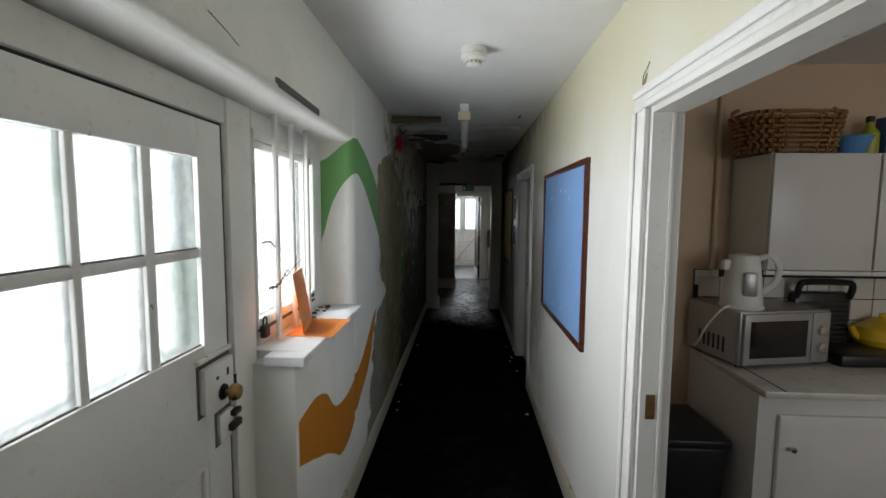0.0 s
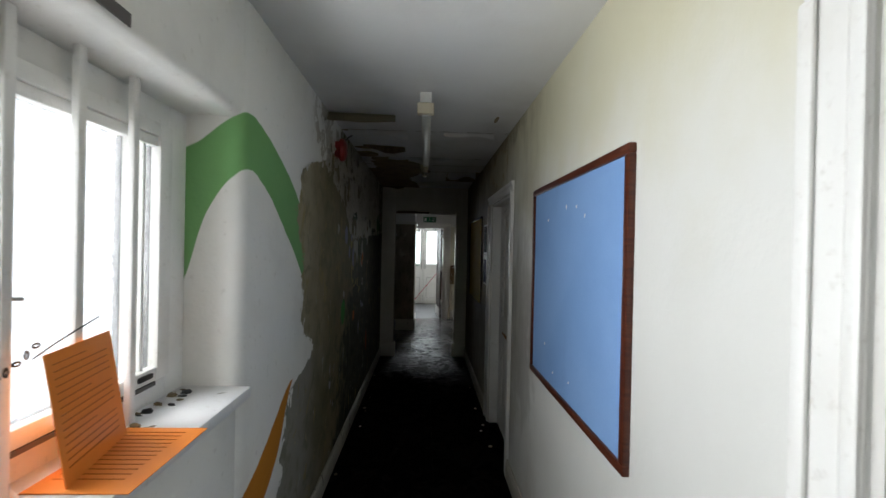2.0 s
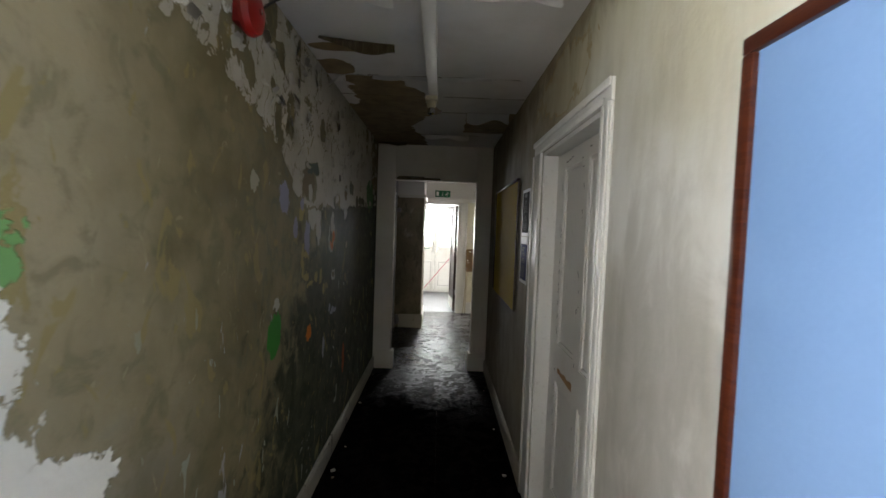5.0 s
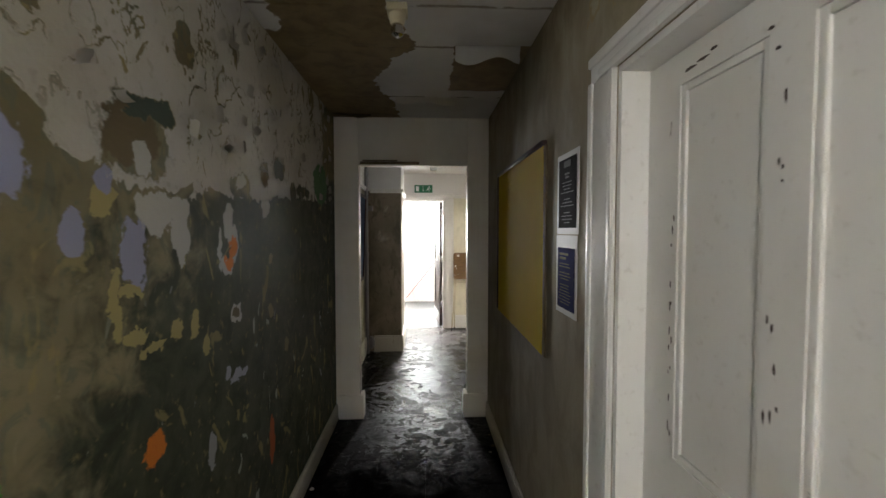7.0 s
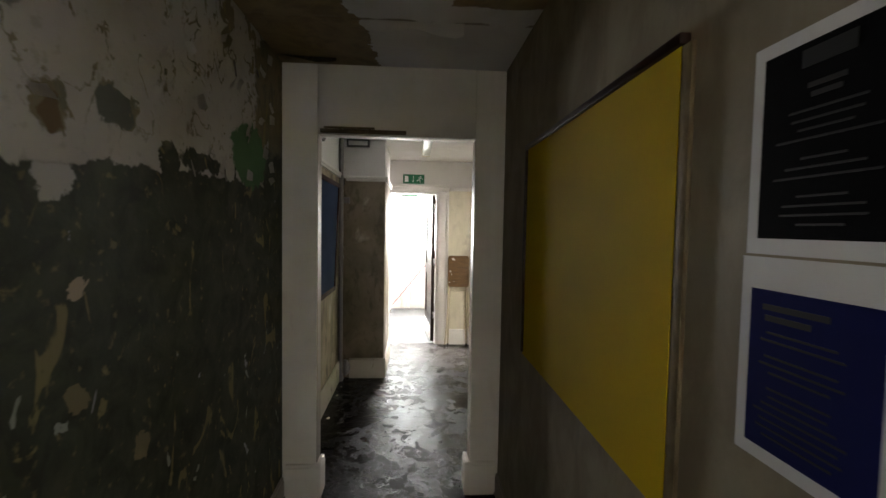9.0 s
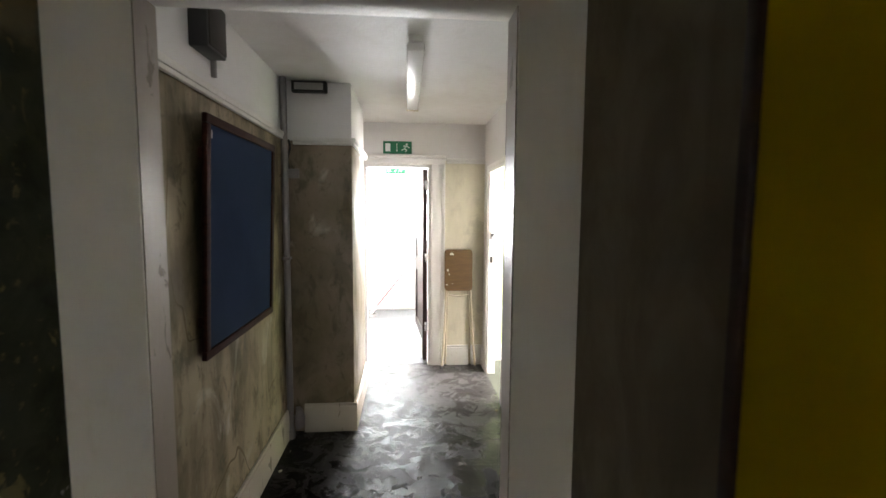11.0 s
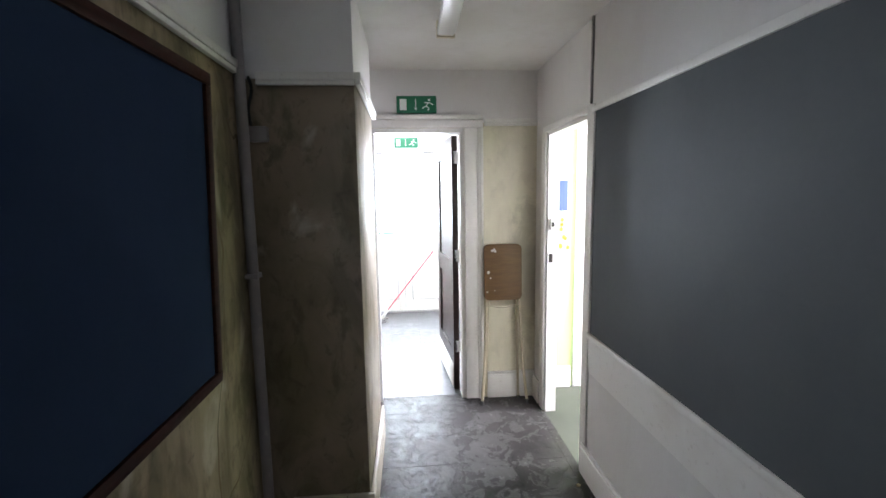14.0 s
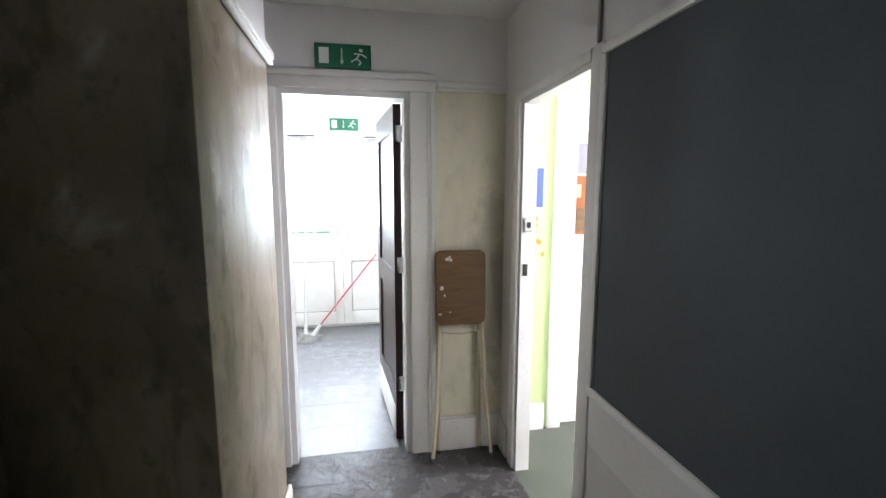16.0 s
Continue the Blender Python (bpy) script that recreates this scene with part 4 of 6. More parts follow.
def chip(parent, name, x, z, w, h, mat, label):
    """A ragged flake of paint gone from the door's face: an uneven thin plate."""
    bm = bmesh.new()
    ring = [(x + w * math.cos(a) * random.uniform(0.55, 1.1), z + h * math.sin(a) * random.uniform(0.55, 1.1)) for a in (2 * math.pi * k / 9 for k in range(9))]
    face = bm.faces.new([bm.verts.new((px, -0.0006, pz)) for px, pz in ring])
    up = bmesh.ops.extrude_face_region(bm, geom=[face])["geom"]
    for v in up:
        if isinstance(v, bmesh.types.BMVert):
            v.co.y += 0.0012
    part(name, bm, mat, parent, label)


for dx, dz, w, h in ((0.641, 1.333, 0.011, 0.008), (0.652, 1.352, 0.006, 0.016), (0.661, 1.315, 0.007, 0.007), (0.70, 1.322, 0.009, 0.010), (0.682, 1.372, 0.006, 0.004), (0.679, 1.257, 0.008, 0.008)):
    chip(door2, "lock_scar", dx, dz, w, h, DARKWOOD, "brown scar of the missing handle")
for k in range(20):
    chip(door2, "paint_chip", 0.115 + random.uniform(-0.006, 0.006), random.uniform(0.5, 1.55), 0.003, random.uniform(0.004, 0.016), DARKWOOD, "paint chipped to dark wood")
for k in range(12):
    chip(door2, "paint_chip", 0.415 + random.uniform(-0.01, 0.02), random.uniform(0.5, 1.84), 0.003, random.uniform(0.003, 0.014), DARKWOOD, "paint chipped to dark wood")
for dx, dz, w in ((0.17, 1.845, 0.026), (0.215, 1.85, 0.024), (0.25, 1.858, 0.012), (0.40, 1.83, 0.008), (0.415, 1.79, 0.007), (0.50, 1.862, 0.018), (0.62, 1.85, 0.012)):
    chip(door2, "paint_chip", dx, dz, w, 0.004, DARKWOOD, "paint chipped to dark wood")
bm = bmesh.new()
for k in range(5):
    box(bm, 0.165 + 0.045 * k, 0.215 + 0.045 * k, -0.001, 0.001, 0.812 - 0.003 * k, 0.836 - 0.008 * (k % 2))
part("bare_wood", bm, BAREWOOD, door2, "long split of bare orange wood")

# ---- glazed back door and window in the left recess ----
door1 = thing("glazed_door", (-0.74, 0.16, 0.0), "white painted back door with six frosted panes", "door")
bars_y, bars_z = [0.155, 0.345, 0.373, 0.562, 0.592, 0.785], [1.18, 1.45, 1.475, 1.743]
bm = boxes((-0.05, 0, 0, 0.155, 0.01, 1.86), (-0.05, 0, 0.785, 0.913, 0.01, 1.86), (-0.05, 0, 0.155, 0.785, 1.743, 1.86), (-0.05, 0, 0.155, 0.785, 0.80, 1.172), (-0.05, 0, 0.155, 0.785, 0.01, 0.25), (-0.05, 0, 0.43, 0.51, 0.25, 0.80), bevel=0.003)
part("stiles_and_rails", bm, DOORPAINT, door1)
part("glazing_bars", boxes((-0.04, -0.004, 0.353, 0.377, 1.172, 1.745), (-0.04, -0.004, 0.562, 0.597, 1.172, 1.745), (-0.038, -0.006, 0.155, 0.785, 1.443, 1.471), bevel=0.005), DOORPAINT, door1)
for ya, yb in ((0.155, 0.43), (0.51, 0.785)):
    p = part("panel", boxes((-0.035, -0.016, ya, yb, 0.25, 0.80)), DOORPAINT, door1)
    part("moulding", boxes((-0.016, -0.003, ya, ya + 0.02, 0.25, 0.80), (-0.016, -0.003, yb - 0.02, yb, 0.25, 0.80), (-0.016, -0.003, ya + 0.02, yb - 0.02, 0.78, 0.80), (-0.016, -0.003, ya + 0.02, yb - 0.02, 0.25, 0.27), bevel=0.003), GLOSS, p)
for ya, yb in ((0.155, 0.353), (0.377, 0.562), (0.597, 0.785)):
    for za, zb in ((1.172, 1.443), (1.471, 1.745)):
        p = part("pane", boxes((-0.020, -0.015, ya, yb, za, zb)), DOORGLASS, door1)
        p.visible_shadow = False
        part("putty", boxes((-0.0149, -0.009, ya, yb, za, za + 0.004), (-0.0149, -0.009, ya, ya + 0.003, za, zb), bevel=0.001), TAPE, p, "dark mouldy putty")
# Dark plate behind the lock, drawn in as the shadow line round it.
part("lock_backing", boxes((-0.001, 0.003, 0.735, 0.912, 0.955, 1.118)), TAPE, door1, "dark plate painting the shadow line round the lock")
part("lock_ledge", boxes((0, 0.016, 0.73, 0.912, 1.125, 1.14), bevel=0.004), DOORPAINT, door1)
lock = part("rim_lock", boxes((0, 0.024, 0.742, 0.906, 0.965, 1.108), bevel=0.008), DOORPAINT, door1, "white painted rim lock")
part("knob", lathe(bmesh.new(), [(0.009, 0), (0.009, 0.02), (0.024, 0.028), (0.028, 0.04), (0.022, 0.054), (0.006, 0.058)], pose(0.024, 0.835, 1.005, 0, 90, 0)), BRASS, lock, "tarnished brass knob")
part("rose", lathe(bmesh.new(), [(0.026, 0), (0.024, 0.006), (0.012, 0.009)], pose(0.024, 0.835, 1.005, 0, 90, 0)), IRON, lock, "rusted iron rose")
part("keyhole", boxes((0.023, 0.0255, 0.86, 0.872, 1.05, 1.075), bevel=0.001), IRON, lock)
part("screw_hole", boxes((0.023, 0.0255, 0.80, 0.812, 1.055, 1.066), bevel=0.001), IRON, lock)
part("latch", boxes((0.004, 0.02, 0.906, 0.93, 0.99, 1.03), bevel=0.003), IRON, lock, "rusted latch bolt")
bolt = part("bolt_plate", boxes((0, 0.014, 0.83, 0.912, 0.83, 0.925), bevel=0.004), DOORPAINT, door1)
part("bolt", boxes((0.012, 0.032, 0.875, 0.935, 0.85, 0.875), bevel=0.004), IRON, bolt, "dark iron bolt")
part("bolt", boxes((0.012, 0.032, 0.89, 0.935, 0.895, 0.915), bevel=0.004), IRON, bolt, "dark iron bolt")
# The same for the bolt: its shadow line is a dark plate.
part("bolt_backing", boxes((-0.001, 0.002, 0.82, 0.9125, 0.82, 0.935)), TAPE, door1, "dark plate painting the shadow line round the bolt plate")
# Dark strips fill the door's gaps, their shade put in as colour.
part("weather_strip", boxes((-0.03, -0.002, 0.914, 0.922, 0.02, 1.86)), IRON, door1, "dark strip standing for the shade in the closing gap")
part("head_gap", boxes((-0.03, -0.002, 0.0, 0.92, 1.861, 1.866)), IRON, door1, "dark strip standing for the shade in the top gap")
door1_frame = thing("door_frame_back", (-0.74, 0.63, 0), "white gloss frame of the back door", "door frame", kind="structure")
part("jamb", boxes((-0.07, 0.02, 0.453, 0.61, 0, 1.955), bevel=0.006), GLOSS, door1_frame)
part("jamb", boxes((-0.07, 0.02, -0.575, -0.475, 0, 1.955), bevel=0.006), GLOSS, door1_frame)
part("head", boxes((-0.07, 0.012, -0.475, 0.453, 1.867, 1.955), bevel=0.006), GLOSS, door1_frame)

win = thing("window_1", (-0.74, 1.62, 1.06), "white painted casement window with rippled glass", "window", kind="structure")
part("window_frame", boxes((-0.06, 0.0, -0.38, -0.345, 0, 0.9), (-0.06, 0.0, 0.35, 0.45, 0, 0.9), (-0.06, 0.0, -0.335, 0.35, 0.83, 0.9), (-0.06, 0.0, -0.335, 0.35, 0, 0.07), bevel=0.005), GLOSS, win)
part("casement", boxes((-0.04, 0.012, -0.345, -0.335, 0.07, 0.83), (-0.04, 0.012, 0.29, 0.35, 0.07, 0.83), (-0.04, 0.012, -0.335, 0.29, 0.79, 0.83), (-0.04, 0.012, -0.335, 0.29, 0.07, 0.11), bevel=0.004), GLOSS, win)
part("mullion", boxes((-0.04, 0.008, 0.165, 0.185, 0.11, 0.79), bevel=0.004), GLOSS, win)
part("top_rail", boxes((-0.035, 0.004, -0.335, 0.29, 0.76, 0.789), bevel=0.003), GLOSS, win)
part("sash_bead", boxes((-0.02, -0.004, 0.235, 0.247, 0.11, 0.76), bevel=0.002), GLOSS, win)
# Dark strip put in for the shaded gap below the casement.
part("rotten_gap", boxes((-0.012, 0.0135, -0.33, 0.28, 0.058, 0.069)), TAPE, win, "dark strip standing for the shade in the gap under the casement")
for a, b in ((-0.335, 0.165), (0.185, 0.29)):
    p = part("pane", boxes((-0.022, -0.016, a, b, 0.11, 0.79)), RIPPLE, win)
    p.visible_shadow = False
bent_rod("window_stay", [(0.012, -0.30, 0.40), (0.03, -0.27, 0.405), (0.03, -0.22, 0.375), (0.03, -0.17, 0.365)], 0.0042, STEEL, win)
part("stay_pin", boxes((0.0, 0.02, 0.20, 0.26, 0.085, 0.1), bevel=0.003), IRON, win)
for y in (1.402, 1.57, 1.75):
    bar = tagged(part("window_bar", boxes((-0.712, -0.694, y - 0.012, y + 0.012, 1.06, 1.966), bevel=0.004), GLOSS), "white painted vertical security bar before the window", "window bar", "window bars")
tagged(part("window_sill", boxes((-0.805, -0.515, 1.242, 2.075, 1.025, 1.062), (-0.665, -0.515, 1.168, 1.2419, 1.025, 1.062), bevel=0.006), SILLPAINT), "white painted window sill with dirt and flaking paint", "sill", kind="structure")

chain = thing("security_chain", (-0.70, 1.29, 1.29), "rusty chain hanging across the window bars", "chain")
for k in range(9):
    t = k / 8
    bm = bmesh.new()
    m = Matrix.Translation((0.012, 0.005 + 0.16 * t, -0.02 * math.sin(math.pi * t) + 0.045 * t)) @ pose(0, 0, 0, 90 * (k % 2), 0, 0)
    n = 10
    for j in range(n):
        a, b = 2 * math.pi * j / n, 2 * math.pi * (j + 1) / n
        tube(bm, m @ Vector((0, 0.008 * math.cos(a), 0.004 * math.sin(a))), m @ Vector((0, 0.008 * math.cos(b), 0.004 * math.sin(b))), 0.0022, sides=5)
    part("link", bm, IRON, chain)
bent_rod("sash_cord", [(-0.69, 1.45, 1.31), (-0.69, 1.52, 1.335), (-0.69, 1.62, 1.365)], 0.0018, RUBBER)
tagged(bpy.data.objects["sash_cord"], "thin dark cord tied between window bars", "cord")

leaflet = thing("folded_leaflet", (-0.69, 1.425, 1.063), "orange printed card folded open on the window sill", "leaflet")
bm = bmesh.new()
box(bm, 0.0, 0.20, 0.0, 0.30, 0.0, 0.002)
part("lying_page", bm, CARD, leaflet)
up = part("standing_page", boxes((0, 0.255, -0.001, 0.001, 0, 0.26)), CARD, leaflet)
up.matrix_basis = pose(0.075, 0.014, 0.002, 0, 0, 102) @ pose(0, 0, 0, -9, 0, 0)
for k in range(15):
    w = 0.205 if k % 5 else 0.12
    part("text_line", boxes((0.02, 0.02 + w, -0.0022, -0.0012, 0.235 - k * 0.0145, 0.2375 - k * 0.0145)), INK, up)
for k in range(12):
    part("text_line", boxes((0.02 + 0.0 * k, 0.16, 0.27 - k * 0.02, 0.2725 - k * 0.02, 0.0022, 0.003)), INK, leaflet)

random.seed(5)
for k in range(12):
    bm = bmesh.new()
    bmesh.ops.create_icosphere(bm, subdivisions=1, radius=random.uniform(0.006, 0.013), matrix=pose(random.uniform(-0.725, -0.67), random.uniform(1.72, 2.03), 1.064, random.uniform(0, 180), 0, 0) @ Matrix.Diagonal((1.6, 1.2, 0.45, 1)))
    tagged(part("plaster_crumb" if k else "dead_leaf", bm, LATH if k % 2 else BLACK), "small crumb of dirt on the window sill", "debris", "sill debris")

# A dark rag-like lump; its padlock form is made up.
lump = thing("rusty_padlock", (-0.715, 1.30, 1.125), "dark rag-like lump at the window frame, in a made-up padlock form", "padlock")
part("case", boxes((-0.012, 0.012, -0.022, 0.022, -0.03, 0.02), bevel=0.006), IRON, lump)
bent_rod("shackle", [(0, -0.014, 0.018), (0, -0.014, 0.04), (0, 0.0, 0.05), (0, 0.014, 0.04), (0, 0.014, 0.018)], 0.004, IRON, lump)
bent_rod("wall_crack", [(LW + 0.001, 0.72, 2.06), (LW + 0.001, 0.80, 2.045), (LW + 0.001, 0.86, 2.03)], 0.0012, LATH)
tagged(bpy.data.objects["wall_crack"], "thin dark crack in the white plaster", "crack")

tape = thing("tape_strip", (LW + 0.001, 1.11, 2.005), "torn dark grey tape strip stuck to the wall", "tape", turn=(-1.5, 0, 0))
part("strip", boxes((0, 0.003, 0, 0.40, -0.014, 0.014)), TAPE, tape)
part("torn_end", boxes((0, 0.0035, -0.02, 0.015, -0.006, 0.012)), TAPE, tape)

# ---- boards on the walls ----
def notice_board(name, x, side, y0, y1, z0, z1, felt, frame_mat, wide, label, rails="tbnf"):
    """A framed felt board hung on a wall along y; side is the way it faces."""
    t = thing(name, (x, (y0 + y1) / 2, (z0 + z1) / 2), label, "notice board")
    w, h = (y1 - y0) / 2, (z1 - z0) / 2
    part("felt", boxes((0.001, side * 0.012, -w + wide * 0.5, w - wide * 0.5, -h + wide * 0.5, h - wide * 0.5)), felt, t)
    for k, a, b, c, d in (("t", -w, w, h - wide, h), ("b", -w, w, -h, -h + wide), ("n", -w, -w + wide, -h + wide, h - wide), ("f", w - wide, w, -h + wide, h - wide)):
        if k not in rails:
            continue
        part("frame_rail", boxes((0.001, side * 0.022, a, b, c, d), bevel=0.004), frame_mat, t)
    return t


blue = notice_board("notice_board", RW, -1, 1.785, 2.885, 0.905, 1.848, BLUE, REDWOOD, 0.03, "bright blue felt notice board in a red-brown wooden frame")
for dy, dz in ((-0.19, 0.29), (-0.10, 0.33), (0.28, 0.30), (0.30, -0.28), (0.16, -0.38), (-0.05, -0.36), (0.02, 0.34)):
    bm = bmesh.new()
    bmesh.ops.create_icosphere(bm, subdivisions=1, radius=0.008, matrix=Matrix.Translation((-0.012, dy, dz)) @ Matrix.Diagonal((0.3, random.uniform(0.5, 1.0), random.uniform(0.7, 1.4), 1)))
    part("pin_scar", bm, PAPER, blue, "white scrap of torn paper")
yellow = notice_board("notice_board", RW, -1, 5.11, 6.22, 0.95, 1.868, YELLOW, DARKWOOD, 0.022, "yellow felt notice board with a broken dark wooden frame", "tf")
part("bare_edge", boxes((-0.011, -0.001, -0.575, -0.544, -0.45, 0.437), bevel=0.002), LATH, yellow, "rough bare edge where the frame came off")
navy = notice_board("notice_board", L3 + 0.018, 1, 7.40, 8.23, 0.945, 1.875, NAVY, MAHOGANY, 0.035, "dark blue felt notice board in a red-brown wooden frame")
navy.matrix_basis = pose(L3 + 0.037, 7.815, 1.41, 0, 2.1, 0)
part("batten", boxes((-0.017, 0.0, -0.40, 0.40, 0.3, 0.34)), REDWOOD, navy)
part("batten", boxes((-0.017, 0.0, -0.40, 0.40, -0.34, -0.3)), REDWOOD, navy)
for dy, dz in ((-0.36, 0.38),):
    part("paper_scrap", boxes((0.012, 0.014, dy, dy + 0.008, dz, dz + 0.03), bevel=0.001), STEEL, navy)
slate = notice_board("blackboard", R3, -1, 7.05, 8.97, 0.775, 1.925, SLATE, GLOSS, 0.03, "large grey blackboard in a white painted frame on the wall")
part("lower_panel", boxes((0.001, -0.006, -0.96, 0.96, -0.76, -0.577)), GLOSS, slate)


def poster(name, y0, y1, z0, z1, ink, label, rows, m0, m1):
    """A laminated notice on the corridor's wall, with lines of small print."""
    t = thing(name, (RW - 0.001, (y0 + y1) / 2, (z0 + z1) / 2), label, "poster")
    w, h = (y1 - y0) / 2, (z1 - z0) / 2
    part("sheet", boxes((-0.002, 0, -w, w, -h, h)), PAPER, t)
    part("print", boxes((-0.0032, -0.002, -w + 0.02, w - 0.02, -h + m0, h - m1)), ink, t)
    for c, ww, z, hh in rows:
        part("text_line", boxes((-0.0042, -0.0032, c - ww / 2, c + ww / 2, z - hh / 2, z + hh / 2)), PALEINK, t)
    return t


random.seed(9)
rows = [(0.0, 0.07, 0.105, 0.022), (0.0, 0.05, 0.07, 0.006), (0, 0.04, 0.058, 0.006)] + [(0.0, random.uniform(0.06, 0.15), 0.04 - k * 0.012, 0.0026) for k in range(13) if k not in (4, 8)]
poster("poster", 4.72, 4.95, 1.478, 1.768, POSTERBLACK, "black printed notice with small pale text on white paper", rows, 0.022, 0.02)
rows = [(0.02, 0.10, 0.075, 0.008), (0.03, 0.07, 0.06, 0.008)] + [(0.01, random.uniform(0.08, 0.14), 0.04 - k * 0.011, 0.003) for k in range(14) if k not in (2, 6)]
poster("poster", 4.73, 4.955, 1.187, 1.474, POSTERBLUE, "dark blue printed notice with small text on white paper", rows, 0.02, 0.045)

# ---- ceiling fittings ----
det = thing("smoke_detector", (0.09, 1.86, H), "white round smoke detector on the ceiling", "smoke detector")
part("base", lathe(bmesh.new(), [(0.062, 0), (0.062, -0.022), (0.055, -0.028)]), PLASTIC, det)
part("chamber", lathe(bmesh.new(), [(0.055, -0.028), (0.06, -0.035), (0.058, -0.05), (0.045, -0.056)]), PLASTIC, det)
part("cap", lathe(bmesh.new(), [(0.034, -0.056), (0.036, -0.075), (0.028, -0.085), (0.01, -0.087)]), PLASTIC, det)
for k in range(10):
    a = 2 * math.pi * k / 10
    part("vent_slot", boxes((-0.002, 0.0015, -0.005, 0.005, -0.006, 0.006)), STEEL, det).matrix_basis = Matrix.Translation((0.0362 * math.cos(a), 0.0362 * math.sin(a), -0.066)) @ pose(0, 0, 0, 0, 0, math.degrees(a))

batten = thing("lamp_batten", (0.045, 2.93, H), "old ceiling strip-lamp batten with no tube", "ceiling lamp")
part("spine", boxes((-0.03, 0.03, 0.05, 1.9, -0.055, 0), bevel=0.006), PLASTIC, batten)
part("end_cap", boxes((-0.045, 0.045, 0.0, 0.05, -0.115, -0.055), bevel=0.006), BEIGE, batten, "yellowed plastic lamp holder")
part("bracket", boxes((-0.032, 0.032, 0.0, 0.045, -0.055, 0), bevel=0.003), PLASTIC, batten)
holder = thing("bulb_holder", (0.03, 5.06, H), "cream ceiling bulb holder with a clear bulb", "ceiling lamp")
part("plate", boxes((-0.04, 0.04, -0.045, 0.045, -0.03, 0), bevel=0.005), BEIGE, holder)
part("socket", lathe(bmesh.new(), [(0.034, -0.03), (0.03, -0.06), (0.024, -0.07)]), BEIGE, holder)
part("bulb", lathe(bmesh.new(), [(0.018, -0.07), (0.026, -0.09), (0.024, -0.108), (0.01, -0.118)]), CHROME, holder)

bell = thing("fire_bell", (LW, 3.58, 2.185), "red round fire alarm bell on the wall", "alarm bell")
part("gong", lathe(bmesh.new(), [(0.075, 0.03), (0.077, 0.042), (0.068, 0.06), (0.04, 0.07), (0.012, 0.072)], pose(0, 0, 0, 0, 90, 0)), RED, bell)
part("back_box", boxes((0, 0.032, -0.045, 0.045, -0.05, 0.05), bevel=0.006), RED, bell)
part("bolt", lathe(bmesh.new(), [(0.009, 0.07), (0.009, 0.078), (0.004, 0.08)], pose(0, 0, 0, 0, 90, 0)), CHROME, bell)
bent_rod("alarm_cable", [(LW + 0.008, 3.66, 2.2), (LW + 0.06, 3.78, 2.33), (-0.36, 3.80, 2.355)], 0.005, RUBBER)
tagged(bpy.data.objects["alarm_cable"], "loose dark cable from the bell to the ceiling", "cable")


def flap(name, place, w, d, drop, mat, label, turn=0.0, waves=2.0):
    """A torn sheet of ceiling paper that hangs and curls: hinged along local x."""
    bm = bmesh.new()
    nx, ny = 14, 8
    grid = []
    for j in range(ny + 1):
        v = j / ny
        row = []
        for i in range(nx + 1):
            u = i / nx
            edge = (0.35 + 0.65 * u) * (1 + 0.5 * noise.noise((u * 6, place[1] * 3, 0.0)) * v)
            z = -drop * v * v * (1 + 0.35 * math.sin(waves * math.pi * u + place[0])) + 0.003 * noise.noise((u * 4, v * 4, place[1]))
            row.append(bm.verts.new((w * (u - 0.5) * (1 - 0.12 * v * noise.noise((v * 3, place[0], 1.0))), d * v * edge, z)))
        grid.append(row)
    for a, b in zip(grid, grid[1:]):
        for i in range(nx):
            bm.faces.new((a[i], a[i + 1], b[i + 1], b[i]))
    bmesh.ops.solidify(bm, geom=bm.faces[:], thickness=0.0025)
    ob = part(name, bm, mat)
    ob.matrix_basis = pose(*place, 0, 0, turn)
    return tagged(ob, label, "peeling paper", "peeling ceiling paper")


flap("ceiling_paper_flap", (0.44, 5.40, H - 0.001), 0.31, 0.035, 0.065, PAPER, "white torn flap of ceiling paper hanging down", 0, 2.0)
flap("ceiling_paper_flap", (-0.12, 4.68, H - 0.001), 0.36, 0.02, 0.018, PAPER, "curled white lip of ceiling paper along a joint", 0, 2.4)
flap("ceiling_paper_flap", (0.24, 4.67, H - 0.001), 0.28, 0.015, 0.014, PAPER, "curled white lip of ceiling paper along a joint", 0, 1.6)
flap("ceiling_paper_flap", (0.15, 6.22, H - 0.001), 0.4, 0.05, 0.03, CEIL_WHITE, "torn flap of ceiling paper along a joint", 0, 3.0)
flap("ceiling_paper_flap", (-0.35, 3.36, H - 0.001), 0.40, 0.13, 0.06, KHAKI, "brown sagging wedge of torn ceiling paper", 183, 0.8)
flap("ceiling_paper_flap", (-0.30, 3.74, H - 0.001), 0.42, 0.06, 0.035, CEIL_WHITE, "torn flap of ceiling paper along a joint", 0, 2.6)
flap("ceiling_paper_flap", (0.36, 3.75, H - 0.001), 0.36, 0.04, 0.02, CEIL_WHITE, "torn flap of ceiling paper along a joint", 0, 2.2)
flap("ceiling_paper_flap", (-0.30, 4.22, H - 0.001), 0.34, 0.06, 0.05, LATH, "brown sagging strip of torn ceiling paper", 190, 1.6)
flap("ceiling_paper_flap", (-0.47, 4.75, H - 0.001), 0.12, 0.16, 0.04, CEIL_WHITE, "curled scrap of ceiling paper at the wall", 100, 2.0)
flap("ceiling_paper_flap", (-0.40, 6.66, H - 0.001), 0.28, 0.07, 0.03, LATH, "brown torn strip of ceiling paper at the partition", 180, 2.0)
lintel = thing("exposed_lintel", (-0.12, END - 0.004, 2.0), "bare broken wood showing over the doorway", "lath")
